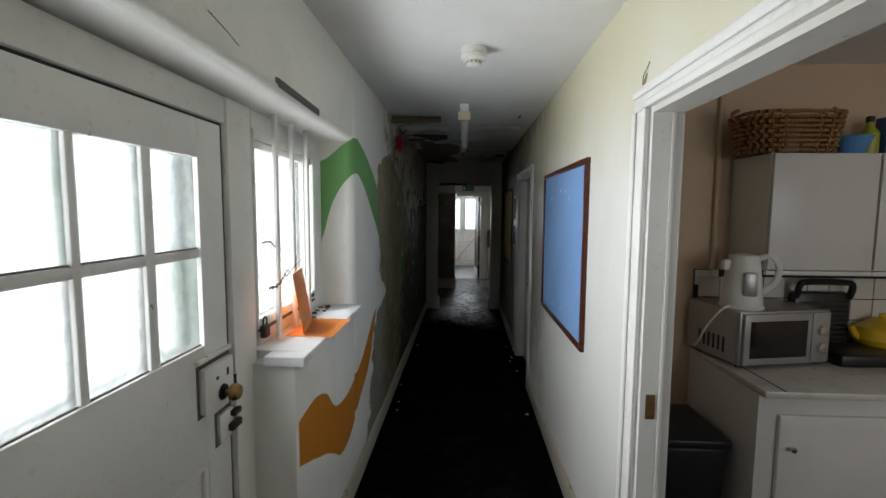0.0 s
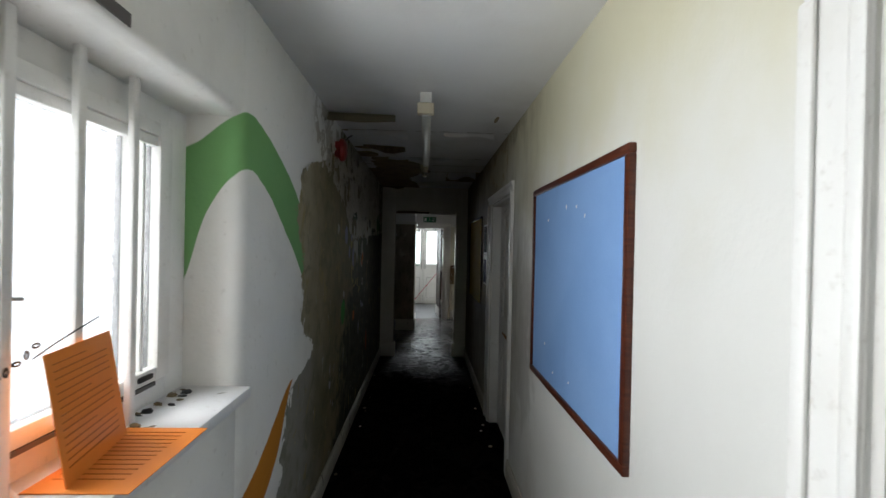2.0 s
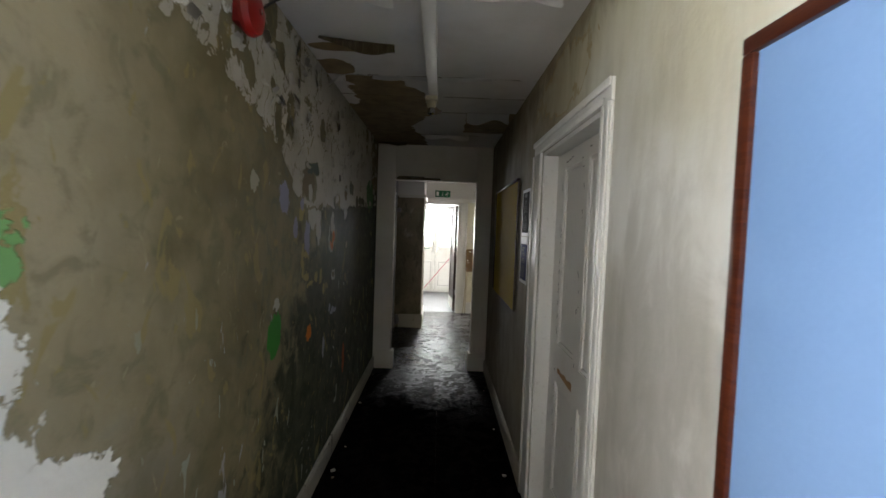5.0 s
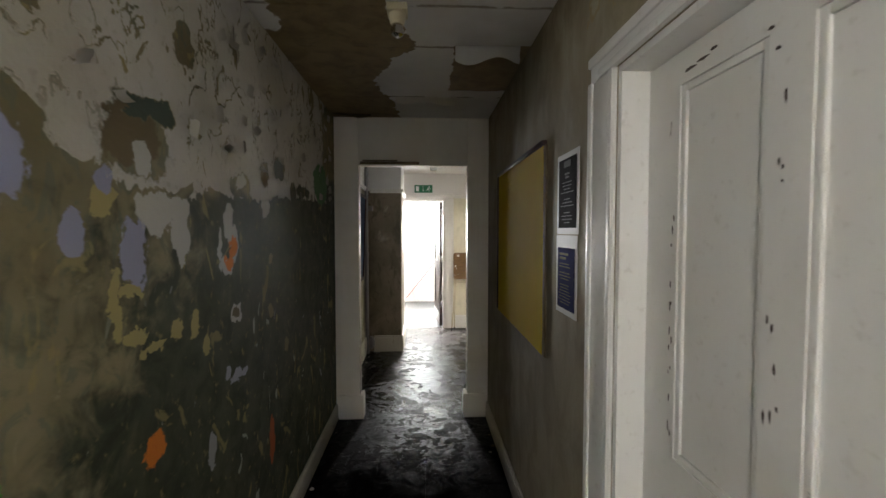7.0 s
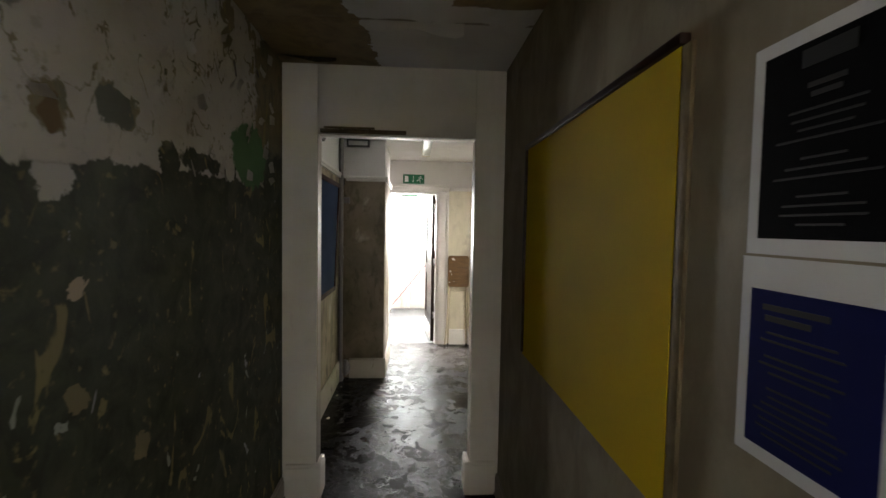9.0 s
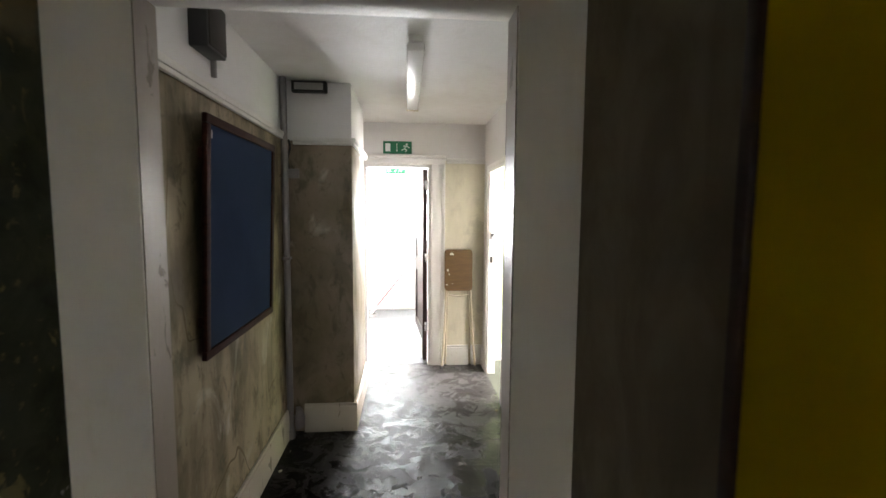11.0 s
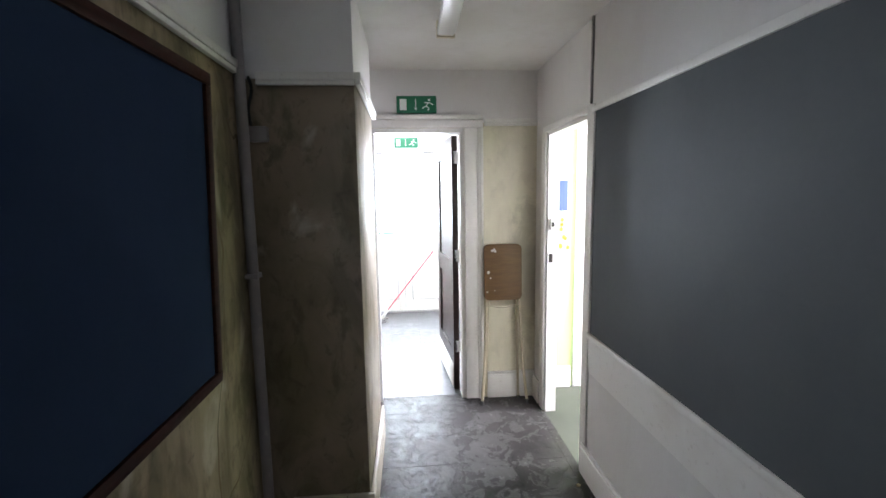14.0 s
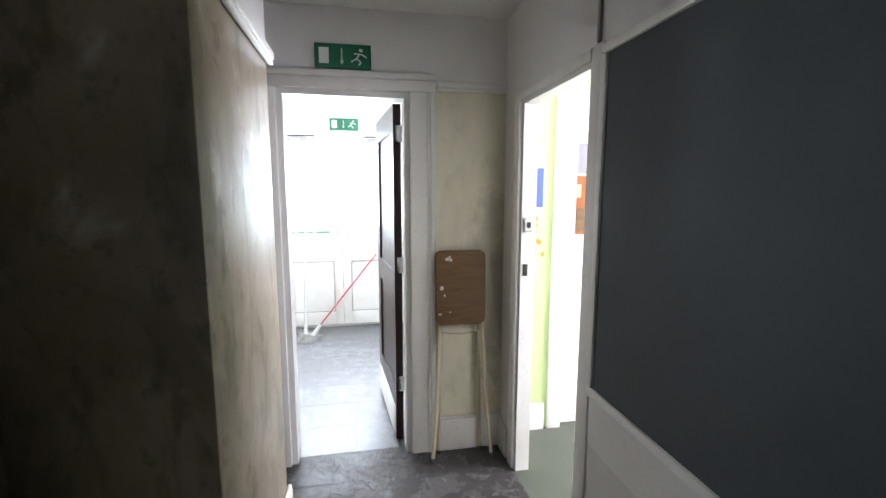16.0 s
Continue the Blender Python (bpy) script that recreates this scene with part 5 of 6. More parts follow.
part("lath", boxes((-0.24, 0.22, -0.006, 0.06, 0.006, 0.028), bevel=0.004), LATH, lintel)
part("splinter", boxes((-0.22, 0.05, -0.010, 0.02, 0.03, 0.04), bevel=0.003), LATH, lintel)
scar = thing("wall_scar", (RW - 0.001, 1.17, 2.035), "torn scar with loose wire above the kitchen door", "damage")
bm = bmesh.new()
bmesh.ops.create_icosphere(bm, subdivisions=2, radius=0.03, matrix=pose(0, 0.01, -0.01, 35, 0, 0) @ Matrix.Diagonal((0.04, 0.3, 0.8, 1)))
part("broken_plaster", bm, LATH, scar)
bent_rod("loose_wire", [(-0.003, 0.02, -0.03), (-0.008, 0.005, 0.0), (-0.006, -0.02, 0.02), (-0.004, -0.03, 0.035)], 0.0015, IRON, scar)

# ---- second hall ----
tube3 = thing("strip_light", (0.265, 7.85, H3), "white fluorescent strip light on the ceiling, switched off", "ceiling lamp")
part("spine", boxes((-0.035, 0.035, 0, 1.25, -0.03, 0), bevel=0.004), PLASTIC, tube3)
part("diffuser", boxes((-0.043, 0.043, 0.01, 1.24, -0.075, -0.03), bevel=0.012), TUBEWHITE, tube3)
part("end_cap", boxes((-0.045, 0.045, 1.24, 1.262, -0.078, 0), bevel=0.003), BEIGE, tube3)

emergency = thing("emergency_light", (-0.40, 8.688, 2.275), "black-framed bulkhead emergency light under the ceiling", "lamp")
part("housing", boxes((-0.11, 0.11, -0.05, 0, 0, 0.07), bevel=0.006), BLACK, emergency)
part("diffuser", boxes((-0.09, 0.09, -0.056, -0.05, 0.012, 0.055), bevel=0.002), STEEL, emergency)
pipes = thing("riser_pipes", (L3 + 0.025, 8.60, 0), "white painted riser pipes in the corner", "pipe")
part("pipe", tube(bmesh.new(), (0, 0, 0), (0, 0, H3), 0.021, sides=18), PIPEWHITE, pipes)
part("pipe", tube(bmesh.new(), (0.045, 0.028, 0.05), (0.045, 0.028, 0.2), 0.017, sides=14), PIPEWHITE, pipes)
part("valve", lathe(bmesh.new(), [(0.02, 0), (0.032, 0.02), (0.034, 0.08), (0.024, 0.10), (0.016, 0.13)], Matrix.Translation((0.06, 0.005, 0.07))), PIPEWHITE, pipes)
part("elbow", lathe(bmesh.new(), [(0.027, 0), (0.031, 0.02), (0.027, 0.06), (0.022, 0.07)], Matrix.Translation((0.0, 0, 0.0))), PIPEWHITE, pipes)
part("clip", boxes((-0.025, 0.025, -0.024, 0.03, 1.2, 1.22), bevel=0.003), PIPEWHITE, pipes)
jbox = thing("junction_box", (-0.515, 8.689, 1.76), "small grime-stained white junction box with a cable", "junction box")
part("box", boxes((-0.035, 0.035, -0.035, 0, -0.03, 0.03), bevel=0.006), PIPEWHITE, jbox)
bent_rod("cable", [(-0.03, -0.012, 0.03), (-0.035, -0.012, 0.1), (-0.02, -0.01, 0.17), (-0.03, -0.01, 0.22)], 0.006, RUBBER, jbox)
hang = thing("wall_box", (L3, 7.44, 2.12), "dark electrical box high on the wall", "electrical box")
part("case", boxes((0, 0.07, 0, 0.17, 0, 0.19), bevel=0.006), BLACK, hang)
part("cover", boxes((0.07, 0.076, 0.01, 0.16, 0.01, 0.18), bevel=0.003), IRON, hang)
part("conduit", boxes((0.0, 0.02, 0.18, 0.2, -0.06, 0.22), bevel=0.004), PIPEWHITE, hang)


def exit_sign(name, x, y, z, w, h, label):
    """A green fire-exit plate with plain white shapes."""
    t = thing(name, (x, y, z), label, "exit sign")
    part("plate", boxes((0, w, -0.012, 0, 0, h), bevel=0.002), SIGNGREEN, t)
    part("door_shape", boxes((w * 0.08, w * 0.25, -0.014, -0.012, h * 0.18, h * 0.82)), SIGNWHITE, t)
    part("arrow_shaft", boxes((w * 0.47, w * 0.49, -0.014, -0.012, h * 0.2, h * 0.82)), SIGNWHITE, t)
    bm = bmesh.new()
    for s in (-1, 1):
        tube(bm, (w * 0.48, -0.013, h * 0.18), (w * 0.48 + s * w * 0.03, -0.013, h * 0.32), 0.0022, sides=6)
    part("arrow_head", bm, SIGNWHITE, t)
    bars = (((0.80, 0.62), (0.74, 0.42)), ((0.74, 0.42), (0.82, 0.28)), ((0.82, 0.28), (0.78, 0.16)), ((0.74, 0.42), (0.64, 0.28)), ((0.70, 0.62), (0.84, 0.60)), ((0.84, 0.60), (0.92, 0.48)))
    bm = bmesh.new()
    for a, b in bars:
        tube(bm, (w * a[0], -0.013, h * a[1]), (w * b[0], -0.013, h * b[1]), 0.0035 * w / 0.27, sides=6)
    box(bm, w * 0.79, w * 0.85, -0.014, -0.012, h * 0.70, h * 0.82)
    part("white_bars", bm, SIGNWHITE, t)
    return t


exit_sign("exit_sign", 0.0, W3 - 0.001, 2.062, 0.27, 0.115, "green fire exit sign with white shapes above the door frame")
exit_sign("exit_sign", -0.09, LY - 0.001, 2.085, 0.29, 0.12, "green fire exit sign above the outer doors")

frame3 = thing("door_frame_hall", (0.135, W3, 0), "white gloss door frame at the end of the hall", "door frame", kind="structure")
part("jamb_moulding", boxes((0.325, 0.415, -0.02, 0, 0, 1.965), (0.43, 0.455, -0.032, 0, 0, 1.965), (0.415, 0.43, -0.026, 0, 0, 1.965), bevel=0.003), GLOSS, frame3)
part("jamb_moulding", boxes((-0.415, -0.325, -0.02, 0, 0, 1.965), (-0.455, -0.43, -0.032, 0, 0, 1.965), (-0.43, -0.415, -0.026, 0, 0, 1.965), bevel=0.003), GLOSS, frame3)
part("head_moulding", boxes((-0.455, 0.455, -0.02, 0, 1.966, 2.02), (-0.455, 0.455, -0.032, 0, 2.021, 2.05), bevel=0.003), GLOSS, frame3)
part("lining", boxes((0.295, 0.324, 0.001, 0.125, 0, 1.964), (-0.324, -0.295, 0.001, 0.125, 0, 1.964), (-0.295, 0.295, 0.001, 0.125, 1.935, 1.964)), GLOSS, frame3)

door3 = panel_door("hall_door", (0.425, W3 + 0.13, 0.01), (0, 0, 95), 0.72, 1.92, [(0.11, 0.61, 1.0, 1.78), (0.11, 0.61, 0.3, 0.86)], DARKWOOD, "dark brown panelled door standing open into the lobby", 0.042)
part("kick_plate", boxes((0.02, 0.70, 0.0425, 0.046, 0.01, 0.2), bevel=0.001), GLOSS, door3, "white kick plate")
part("kick_plate", boxes((0.02, 0.70, -0.004, -0.0005, 0.01, 0.2), bevel=0.001), GLOSS, door3, "white kick plate")
for z in (0.3, 1.0, 1.72):
    part("hinge", boxes((-0.006, 0.012, -0.006, 0.03, z, z + 0.09), bevel=0.002), CHROME, door3, "steel hinge")

# folded stool leaning against the end wall
stool = thing("folding_stool", (0.722, W3 - 0.04, 0), "folded stool with a worn brown plywood seat and beige legs", "stool")
bm = bmesh.new()
box(bm, -0.135, 0.135, -0.012, 0.012, -0.2, 0.2, 0.0)
vert = [e for e in bm.edges if abs(e.verts[0].co.y - e.verts[1].co.y) > 0.01]
bmesh.ops.bevel(bm, geom=vert, offset=0.035, segments=5, affect="EDGES", profile=0.5)
seat = part("seat", bm, SEATWOOD, stool, "brown plywood seat with white paint drips")
seat.matrix_basis = pose(0, -0.012, 0.955, -3, 0, 0)
random.seed(3)
for px, pz, r in ((-0.075, 0.155, 0.013), (-0.055, 0.15, 0.010), (-0.062, 0.165, 0.008), (-0.105, 0.0, 0.012), (-0.09, -0.04, 0.007), (-0.115, -0.14, 0.011), (-0.06, -0.13, 0.006)):
    bm = bmesh.new()
    bmesh.ops.create_icosphere(bm, subdivisions=2, radius=r, matrix=Matrix.Translation((px, -0.012, pz)) @ Matrix.Diagonal((0.9, 0.12, random.uniform(0.5, 1.3), 1)))
    part("paint_drip", bm, PAPER, seat)
for s in (-1, 1):
    bent_rod("leg", [(s * 0.115, -0.01, 0.78), (s * 0.125, -0.035, 0.6), (s * 0.14, -0.06, 0.3), (s * 0.165, -0.085, 0.012)], 0.0105, BEIGETUBE, stool)
    bent_rod("back_leg", [(s * 0.095, 0.012, 0.95), (s * 0.105, 0.008, 0.6), (s * 0.115, 0.004, 0.3), (s * 0.12, 0.0, 0.012)], 0.0095, BEIGETUBE, stool)
    part("rubber_foot", lathe(bmesh.new(), [(0.014, 0), (0.014, 0.025), (0.011, 0.03)], Matrix.Translation((s * 0.166, -0.086, 0))), RUBBER, stool)
    part("rubber_foot", lathe(bmesh.new(), [(0.012, 0), (0.012, 0.022)], Matrix.Translation((s * 0.12, 0.0, 0))), RUBBER, stool)
bent_rod("stretcher", [(-0.115, -0.03, 0.72), (-0.03, -0.03, 0.705), (0.03, -0.03, 0.705), (0.118, -0.03, 0.72)], 0.005, BEIGETUBE, stool)

# doorway to the green room
frame4 = thing("door_frame_side_room", (R3, 9.375, 0), "white gloss door frame to the green room", "door frame", kind="structure")
part("jamb_moulding", boxes((-0.016, 0, 0.325, 0.40, 0, 1.90), bevel=0.004), GLOSS, frame4)
part("head_moulding", boxes((-0.012, 0, -0.325, 0.40, 1.901, 1.94), bevel=0.004), GLOSS, frame4)
part("jamb_moulding", boxes((-0.010, 0, -0.40, -0.325, 0, 1.94), bevel=0.004), GLOSS, frame4)
part("lining", boxes((0.001, 0.074, 0.305, 0.324, 0, 1.899), (0.001, 0.074, -0.324, -0.305, 0, 1.899), (0.001, 0.074, -0.305, 0.305, 1.88, 1.899)), GLOSS, frame4)
part("lock_keep", boxes((0.01, 0.055, 0.288, 0.306, 1.27, 1.34), bevel=0.004), CHROME, frame4, "steel lock keep")
part("keep_hole", boxes((0.022, 0.042, 0.286, 0.2885, 1.29, 1.32), bevel=0.001), BLACK, frame4)
part("latch_plate", boxes((0.012, 0.037, 0.301, 0.306, 1.05, 1.11), bevel=0.002), IRON, frame4, "worn latch plate")
conduit = tagged(part("wall_conduit", boxes((R3 - 0.012, R3, 9.005, 9.02, 1.945, H3), bevel=0.003), PIPEWHITE), "thin white conduit from door frame to ceiling", "conduit")

inner = thing("door_frame_green_room", (1.73, 10.06, 0), "white gloss frame in the green wall", "door frame", kind="structure")
part("jamb_moulding", boxes((-0.42, -0.33, -0.02, 0, 0, 1.96), bevel=0.004), GLOSS, inner)
part("jamb_moulding", boxes((0.39, 0.47, -0.02, 0, 0, 1.96), bevel=0.004), GLOSS, inner)
part("head_moulding", boxes((-0.42, 0.47, -0.02, 0, 1.961, 2.03), bevel=0.004), GLOSS, inner)
gdoor = panel_door("side_room_door", (1.40, 10.08, 0.01), (0, 0, 0), 0.72, 1.95, [(0.05, 0.62, 1.18, 1.80), (0.1, 0.62, 0.25, 1.0)], GLOSS, "white painted door with a picture in its upper panel")
part("picture", boxes((0.055, 0.20, 0.006, 0.0115, 1.2, 1.55)), ORANGEPIC, gdoor, "orange-brown print")
part("picture_block", boxes((0.075, 0.125, 0.004, 0.0059, 1.22, 1.36), (0.15, 0.19, 0.004, 0.0059, 1.38, 1.50)), SEATWOOD, gdoor, "dark brown shapes on the print")
part("picture_block", boxes((0.07, 0.10, 0.004, 0.0059, 1.42, 1.50), (0.135, 0.18, 0.004, 0.0059, 1.23, 1.30)), KHAKI, gdoor, "pale shapes on the print")
part("picture_top", boxes((0.055, 0.20, 0.006, 0.0115, 1.56, 1.74)), plain("grey_print", (0.20, 0.20, 0.21), 0.5), gdoor, "grey print")
note = thing("wall_notice", (1.215, 10.058, 1.5), "small blue printed notice on the lime green wall", "poster")
part("sheet", boxes((-0.04, 0.04, -0.002, 0, -0.14, 0.14)), PAPER, note)
part("print", boxes((-0.032, 0.032, -0.003, -0.002, -0.125, 0.10)), plain("mid_blue_print", (0.06, 0.10, 0.45), 0.4, grime=0.1), note)
random.seed(8)
scars = thing("glue_scars", (1.225, 10.058, 1.18), "orange-tinted glue scars below the notice", "damage")
for k in range(9):
    bm = bmesh.new()
    bmesh.ops.create_icosphere(bm, subdivisions=1, radius=0.012, matrix=Matrix.Translation((random.uniform(-0.03, 0.03), 0, random.uniform(-0.14, 0.14))) @ Matrix.Diagonal((1.2, 0.1, 1.4, 1)))
    part("scar", bm, CARD, scars)

# ---- lobby: outer doors, mop, broom ----
def outer_door(name, x0, x1, hinge):
    t = thing(name, (x0, LY + 0.03, 0.012), "white double door leaf with large frosted panes", "door", "outer doors")
    w, hgt = x1 - x0, 2.03
    part("stiles_and_rails", boxes((0, 0.085, 0, 0.045, 0, hgt), (w - 0.085, w, 0, 0.045, 0, hgt), (0.085, w - 0.085, 0, 0.045, hgt - 0.1, hgt), (0.085, w - 0.085, 0, 0.045, 0.96, 1.07),
                                   (0.085, w - 0.085, 0, 0.045, 0, 0.14), (0.085, w - 0.085, 0, 0.045, 0.70, 0.74), bevel=0.003), GLOSS, t)
    part("panel", boxes((0.085, w - 0.085, 0.014, 0.03, 0.14, 0.70)), GLOSS, t)
    part("bead", boxes((0.085, 0.097, 0.004, 0.014, 0.14, 0.70), (w - 0.097, w - 0.085, 0.004, 0.014, 0.14, 0.70), (0.097, w - 0.097, 0.004, 0.014, 0.69, 0.70), (0.097, w - 0.097, 0.004, 0.014, 0.14, 0.15), bevel=0.002), STEEL, t)
    part("panel", boxes((0.085, w - 0.085, 0.014, 0.03, 0.74, 0.96)), GLOSS, t)
    p = part("pane", boxes((0.085, w - 0.085, 0.02, 0.026, 1.07, hgt - 0.1)), GLASS, t)
    p.visible_shadow = False
    hx = w - 0.045 if hinge < 0 else 0.045
    handle = part("pull_handle", tube(bmesh.new(), (hx, -0.035, 0.93), (hx, -0.035, 1.17), 0.011), CHROME, t, "steel pull handle")
    for z in (0.95, 1.15):
        part("handle_post", tube(bmesh.new(), (hx, -0.035, z), (hx, 0.002, z), 0.008), CHROME, handle)
    a, b = (0.12, 0.42) if hinge < 0 else (w - 0.42, w - 0.12)
    closer = part("door_closer", boxes((a, b, -0.045, 0.0, hgt - 0.075, hgt - 0.035), bevel=0.006), STEEL, t, "grey door closer")
    part("closer_arm", boxes((a - 0.03, b + 0.08, -0.055, -0.046, hgt - 0.028, hgt - 0.016), bevel=0.002), IRON, closer)
    return t


left_leaf = outer_door("outer_door", -0.745, 0.0, -1)
outer_door("outer_door", 0.004, 0.705, 1)
part("push_sticker", boxes((0.03, 0.26, -0.003, -0.0005, 1.005, 1.025), (0.29, 0.45, -0.003, -0.0005, 1.005, 1.025), (0.48, 0.62, -0.003, -0.0005, 1.005, 1.025)), plain("faded_green", (0.12, 0.30, 0.22), 0.4), left_leaf, "faded green strip sticker with unreadable print")
outer_frame = thing("door_frame_outer", (-0.02, LY, 0), "white frame of the outer doors", "door frame", kind="structure")
part("jamb", boxes((-0.78, -0.727, 0.0, 0.1, 0, 2.06), bevel=0.004), GLOSS, outer_frame)
part("jamb", boxes((0.727, 0.78, 0.0, 0.1, 0, 2.06), bevel=0.004), GLOSS, outer_frame)
part("threshold", boxes((-0.727, 0.727, 0.0, 0.1, -0.004, 0.011), bevel=0.003), STEEL, outer_frame)

mop = thing("mop", (-0.36, 12.02, 0), "string mop with a white handle standing on its head", "mop")
part("handle", tube(bmesh.new(), (0, 0.0, 0.09), (0.02, 0.30, 1.52), 0.012), POLEWHITE, mop)
part("socket", tube(bmesh.new(), (0, 0, 0.05), (0.002, 0.015, 0.16), 0.022, 0.016), PLASTIC, mop)
bm = bmesh.new()
random.seed(21)
for k in range(60):
    a = random.uniform(0, 2 * math.pi)
    r = random.uniform(0.08, 0.19)
    p = [Vector((0, 0, 0.06)), Vector((0.45 * r * math.cos(a), 0.45 * r * math.sin(a), random.uniform(0.035, 0.06))), Vector((r * math.cos(a), r * math.sin(a), random.uniform(0.006, 0.02)))]
    tube(bm, p[0], p[1], 0.006, sides=5)
    tube(bm, p[1], p[2], 0.006, sides=5)
part("string_head", bm, MOPSTRING, mop, "grey string mop head")
broom = thing("mop", (-0.25, 12.0, 0), "second mop with a red pole leaning across to the door", "mop")
part("handle", tube(bmesh.new(), (0.0, 0.0, 0.1), (0.60, 0.05, 0.84), 0.0075), POLERED, broom, "red pole")
part("socket", tube(bmesh.new(), (-0.05, 0.0, 0.03), (0.04, 0.004, 0.15), 0.022, 0.015), PLASTIC, broom)
bm = bmesh.new()
for k in range(36):
    a = random.uniform(2.2, 4.2)
    r = random.uniform(0.08, 0.17)
    tube(bm, (-0.03, 0, 0.05), (-0.03 + r * math.cos(a), r * math.sin(a), 0.008), 0.006, sides=5)
part("string_head", bm, MOPSTRING, broom, "grey string mop head")

# ---- kitchen seen through its doorway ----
base = thing("base_cabinet", (1.24, 1.40, 0), "white laminate kitchen base cabinet", "cabinet")
part("body", boxes((0.0, 0.62, 0.02, 0.565, 0.1, 0.868)), LAMINATE, base)
part("plinth", boxes((0.03, 0.62, 0.07, 0.56, 0, 0.1)), LAMINATE, base)
d = part("door", boxes((0.075, 0.60, 0, 0.018, 0.12, 0.79), bevel=0.003), LAMINATE, base, "pale grey cabinet door")
part("knob", lathe(bmesh.new(), [(0.005, 0), (0.005, 0.012), (0.011, 0.016), (0.010, 0.024), (0.003, 0.026)], pose(0.12, 0, 0.66, 90, 0, 0)), CHROME, d, "steel knob")
base2 = thing("base_cabinet", (1.865, 1.40, 0), "white laminate kitchen base cabinet", "cabinet")
part("body", boxes((0.0, 0.9, 0.02, 0.565, 0.1, 0.868)), LAMINATE, base2)
part("plinth", boxes((0.0, 0.9, 0.07, 0.56, 0, 0.1)), LAMINATE, base2)
part("door", boxes((0.01, 0.50, 0, 0.018, 0.12, 0.79), bevel=0.003), LAMINATE, base2)
top = thing("worktop", (1.23, 1.37, 0.87), "pale speckled laminate kitchen worktop", "worktop")
part("slab", boxes((0, 1.6, 0, 0.597, 0, 0.03), bevel=0.008), WORKTOP, top)
part("joint_strip", boxes((0.075, 0.082, 0.002, 0.595, 0.0295, 0.0312)), IRON, top)
for k in range(2):
    cab = thing("wall_cabinet", (1.405 + 0.455 * k, 1.675, 1.335), "white laminate kitchen wall cabinet", "cabinet", "wall cabinets")
    part("body", boxes((0, 0.452, 0.018, 0.293, 0, 0.52)), LAMINATE, cab)
    part("door", boxes((0.004, 0.448, 0, 0.016, 0.004, 0.516), bevel=0.003), LAMINATE, cab)
    part("underside_rail", boxes((0, 0.452, 0.0, 0.02, -0.02, -0.001), bevel=0.002), LAMINATE, cab)
splash = tagged(part("splashback", boxes((1.24, 3.1, 1.958, 1.969, 0.90, 1.30)), JOINT), "grout bed behind white kitchen tiles", "wall tiles", kind="structure")
tile_me = None
for i in range(12):
    for j in range(3):
        if tile_me is None:
            ob = part("tile", boxes((0, 0.104, -0.005, 0.0005, 0, 0.104), bevel=0.002), WALLTILE, splash, smooth=False)
            tile_me = ob.data
        else:
            ob = new("tile", tile_me)
            ob.parent = splash
        ob.location = (1.26 + i * 0.108, 1.958, 0.945 + j * 0.108)
socket = thing("wall_socket", (1.30, 1.969, 1.26), "white double wall socket", "socket")
part("plate", boxes((-0.06, 0.06, -0.012, 0, -0.04, 0.04), bevel=0.004), PLASTIC, socket)
part("switch", boxes((-0.035, -0.015, -0.017, -0.012, 0.005, 0.03), bevel=0.002), PLASTIC, socket)
part("switch", boxes((0.015, 0.035, -0.017, -0.012, 0.005, 0.03), bevel=0.002), PLASTIC, socket)
kpipe = tagged(part("wall_pipe", tube(bmesh.new(), (1.325, 1.955, 1.3), (1.325, 1.955, 2.3), 0.012), KITCHEN), "painted pipe running up the kitchen wall", "pipe")

mw = thing("microwave", (1.268, 1.615, 0.902), "silver microwave oven with a black glass door", "microwave", turn=(0, 0, 11))
part("case", boxes((0, 0.45, 0.012, 0.33, 0.012, 0.255), bevel=0.008), STEEL, mw)
part("front", boxes((0.0, 0.45, -0.004, 0.012, 0.012, 0.255), bevel=0.004), STEEL, mw)
d = part("door", boxes((0.008, 0.345, -0.022, -0.004, 0.02, 0.248), bevel=0.005), SILVER, mw, "silver-white door frame")
part("window", boxes((0.035, 0.32, -0.0245, -0.022, 0.05, 0.215), bevel=0.001), BLACKGLASS, d, "black glass")
pan = part("control_panel", boxes((0.352, 0.442, -0.018, -0.004, 0.02, 0.248), bevel=0.004), SILVER, mw)
for z in (0.165, 0.085):
    part("dial", lathe(bmesh.new(), [(0.024, 0), (0.022, 0.015), (0.008, 0.018)], pose(0.397, -0.018, z, 90, 0, 0)), CHROME, pan)
for k in range(6):
    part("vent_slot", boxes((-0.0015, 0.0005, 0.08 + k * 0.03, 0.092 + k * 0.03, 0.05, 0.12)), BLACK, mw)
for a, b in ((0.03, 0.03), (0.42, 0.03), (0.03, 0.3), (0.42, 0.3)):
    part("foot", lathe(bmesh.new(), [(0.014, -0.002), (0.014, 0.0125)], Matrix.Translation((a, b, 0))), BLACK, mw)
kettle = thing("kettle", (1.335, 1.725, 1.158), "white plastic jug kettle with a grey water window", "kettle", turn=(0, 0, -8))
part("body", lathe(bmesh.new(), [(0.082, 0.012), (0.084, 0.03), (0.075, 0.12), (0.066, 0.20), (0.060, 0.225)]), PLASTIC, kettle)
part("base", lathe(bmesh.new(), [(0.088, 0), (0.09, 0.01), (0.085, 0.018)]), PLASTIC, kettle)
part("lid", lathe(bmesh.new(), [(0.062, 0.225), (0.058, 0.24), (0.02, 0.248)]), PLASTIC, kettle)
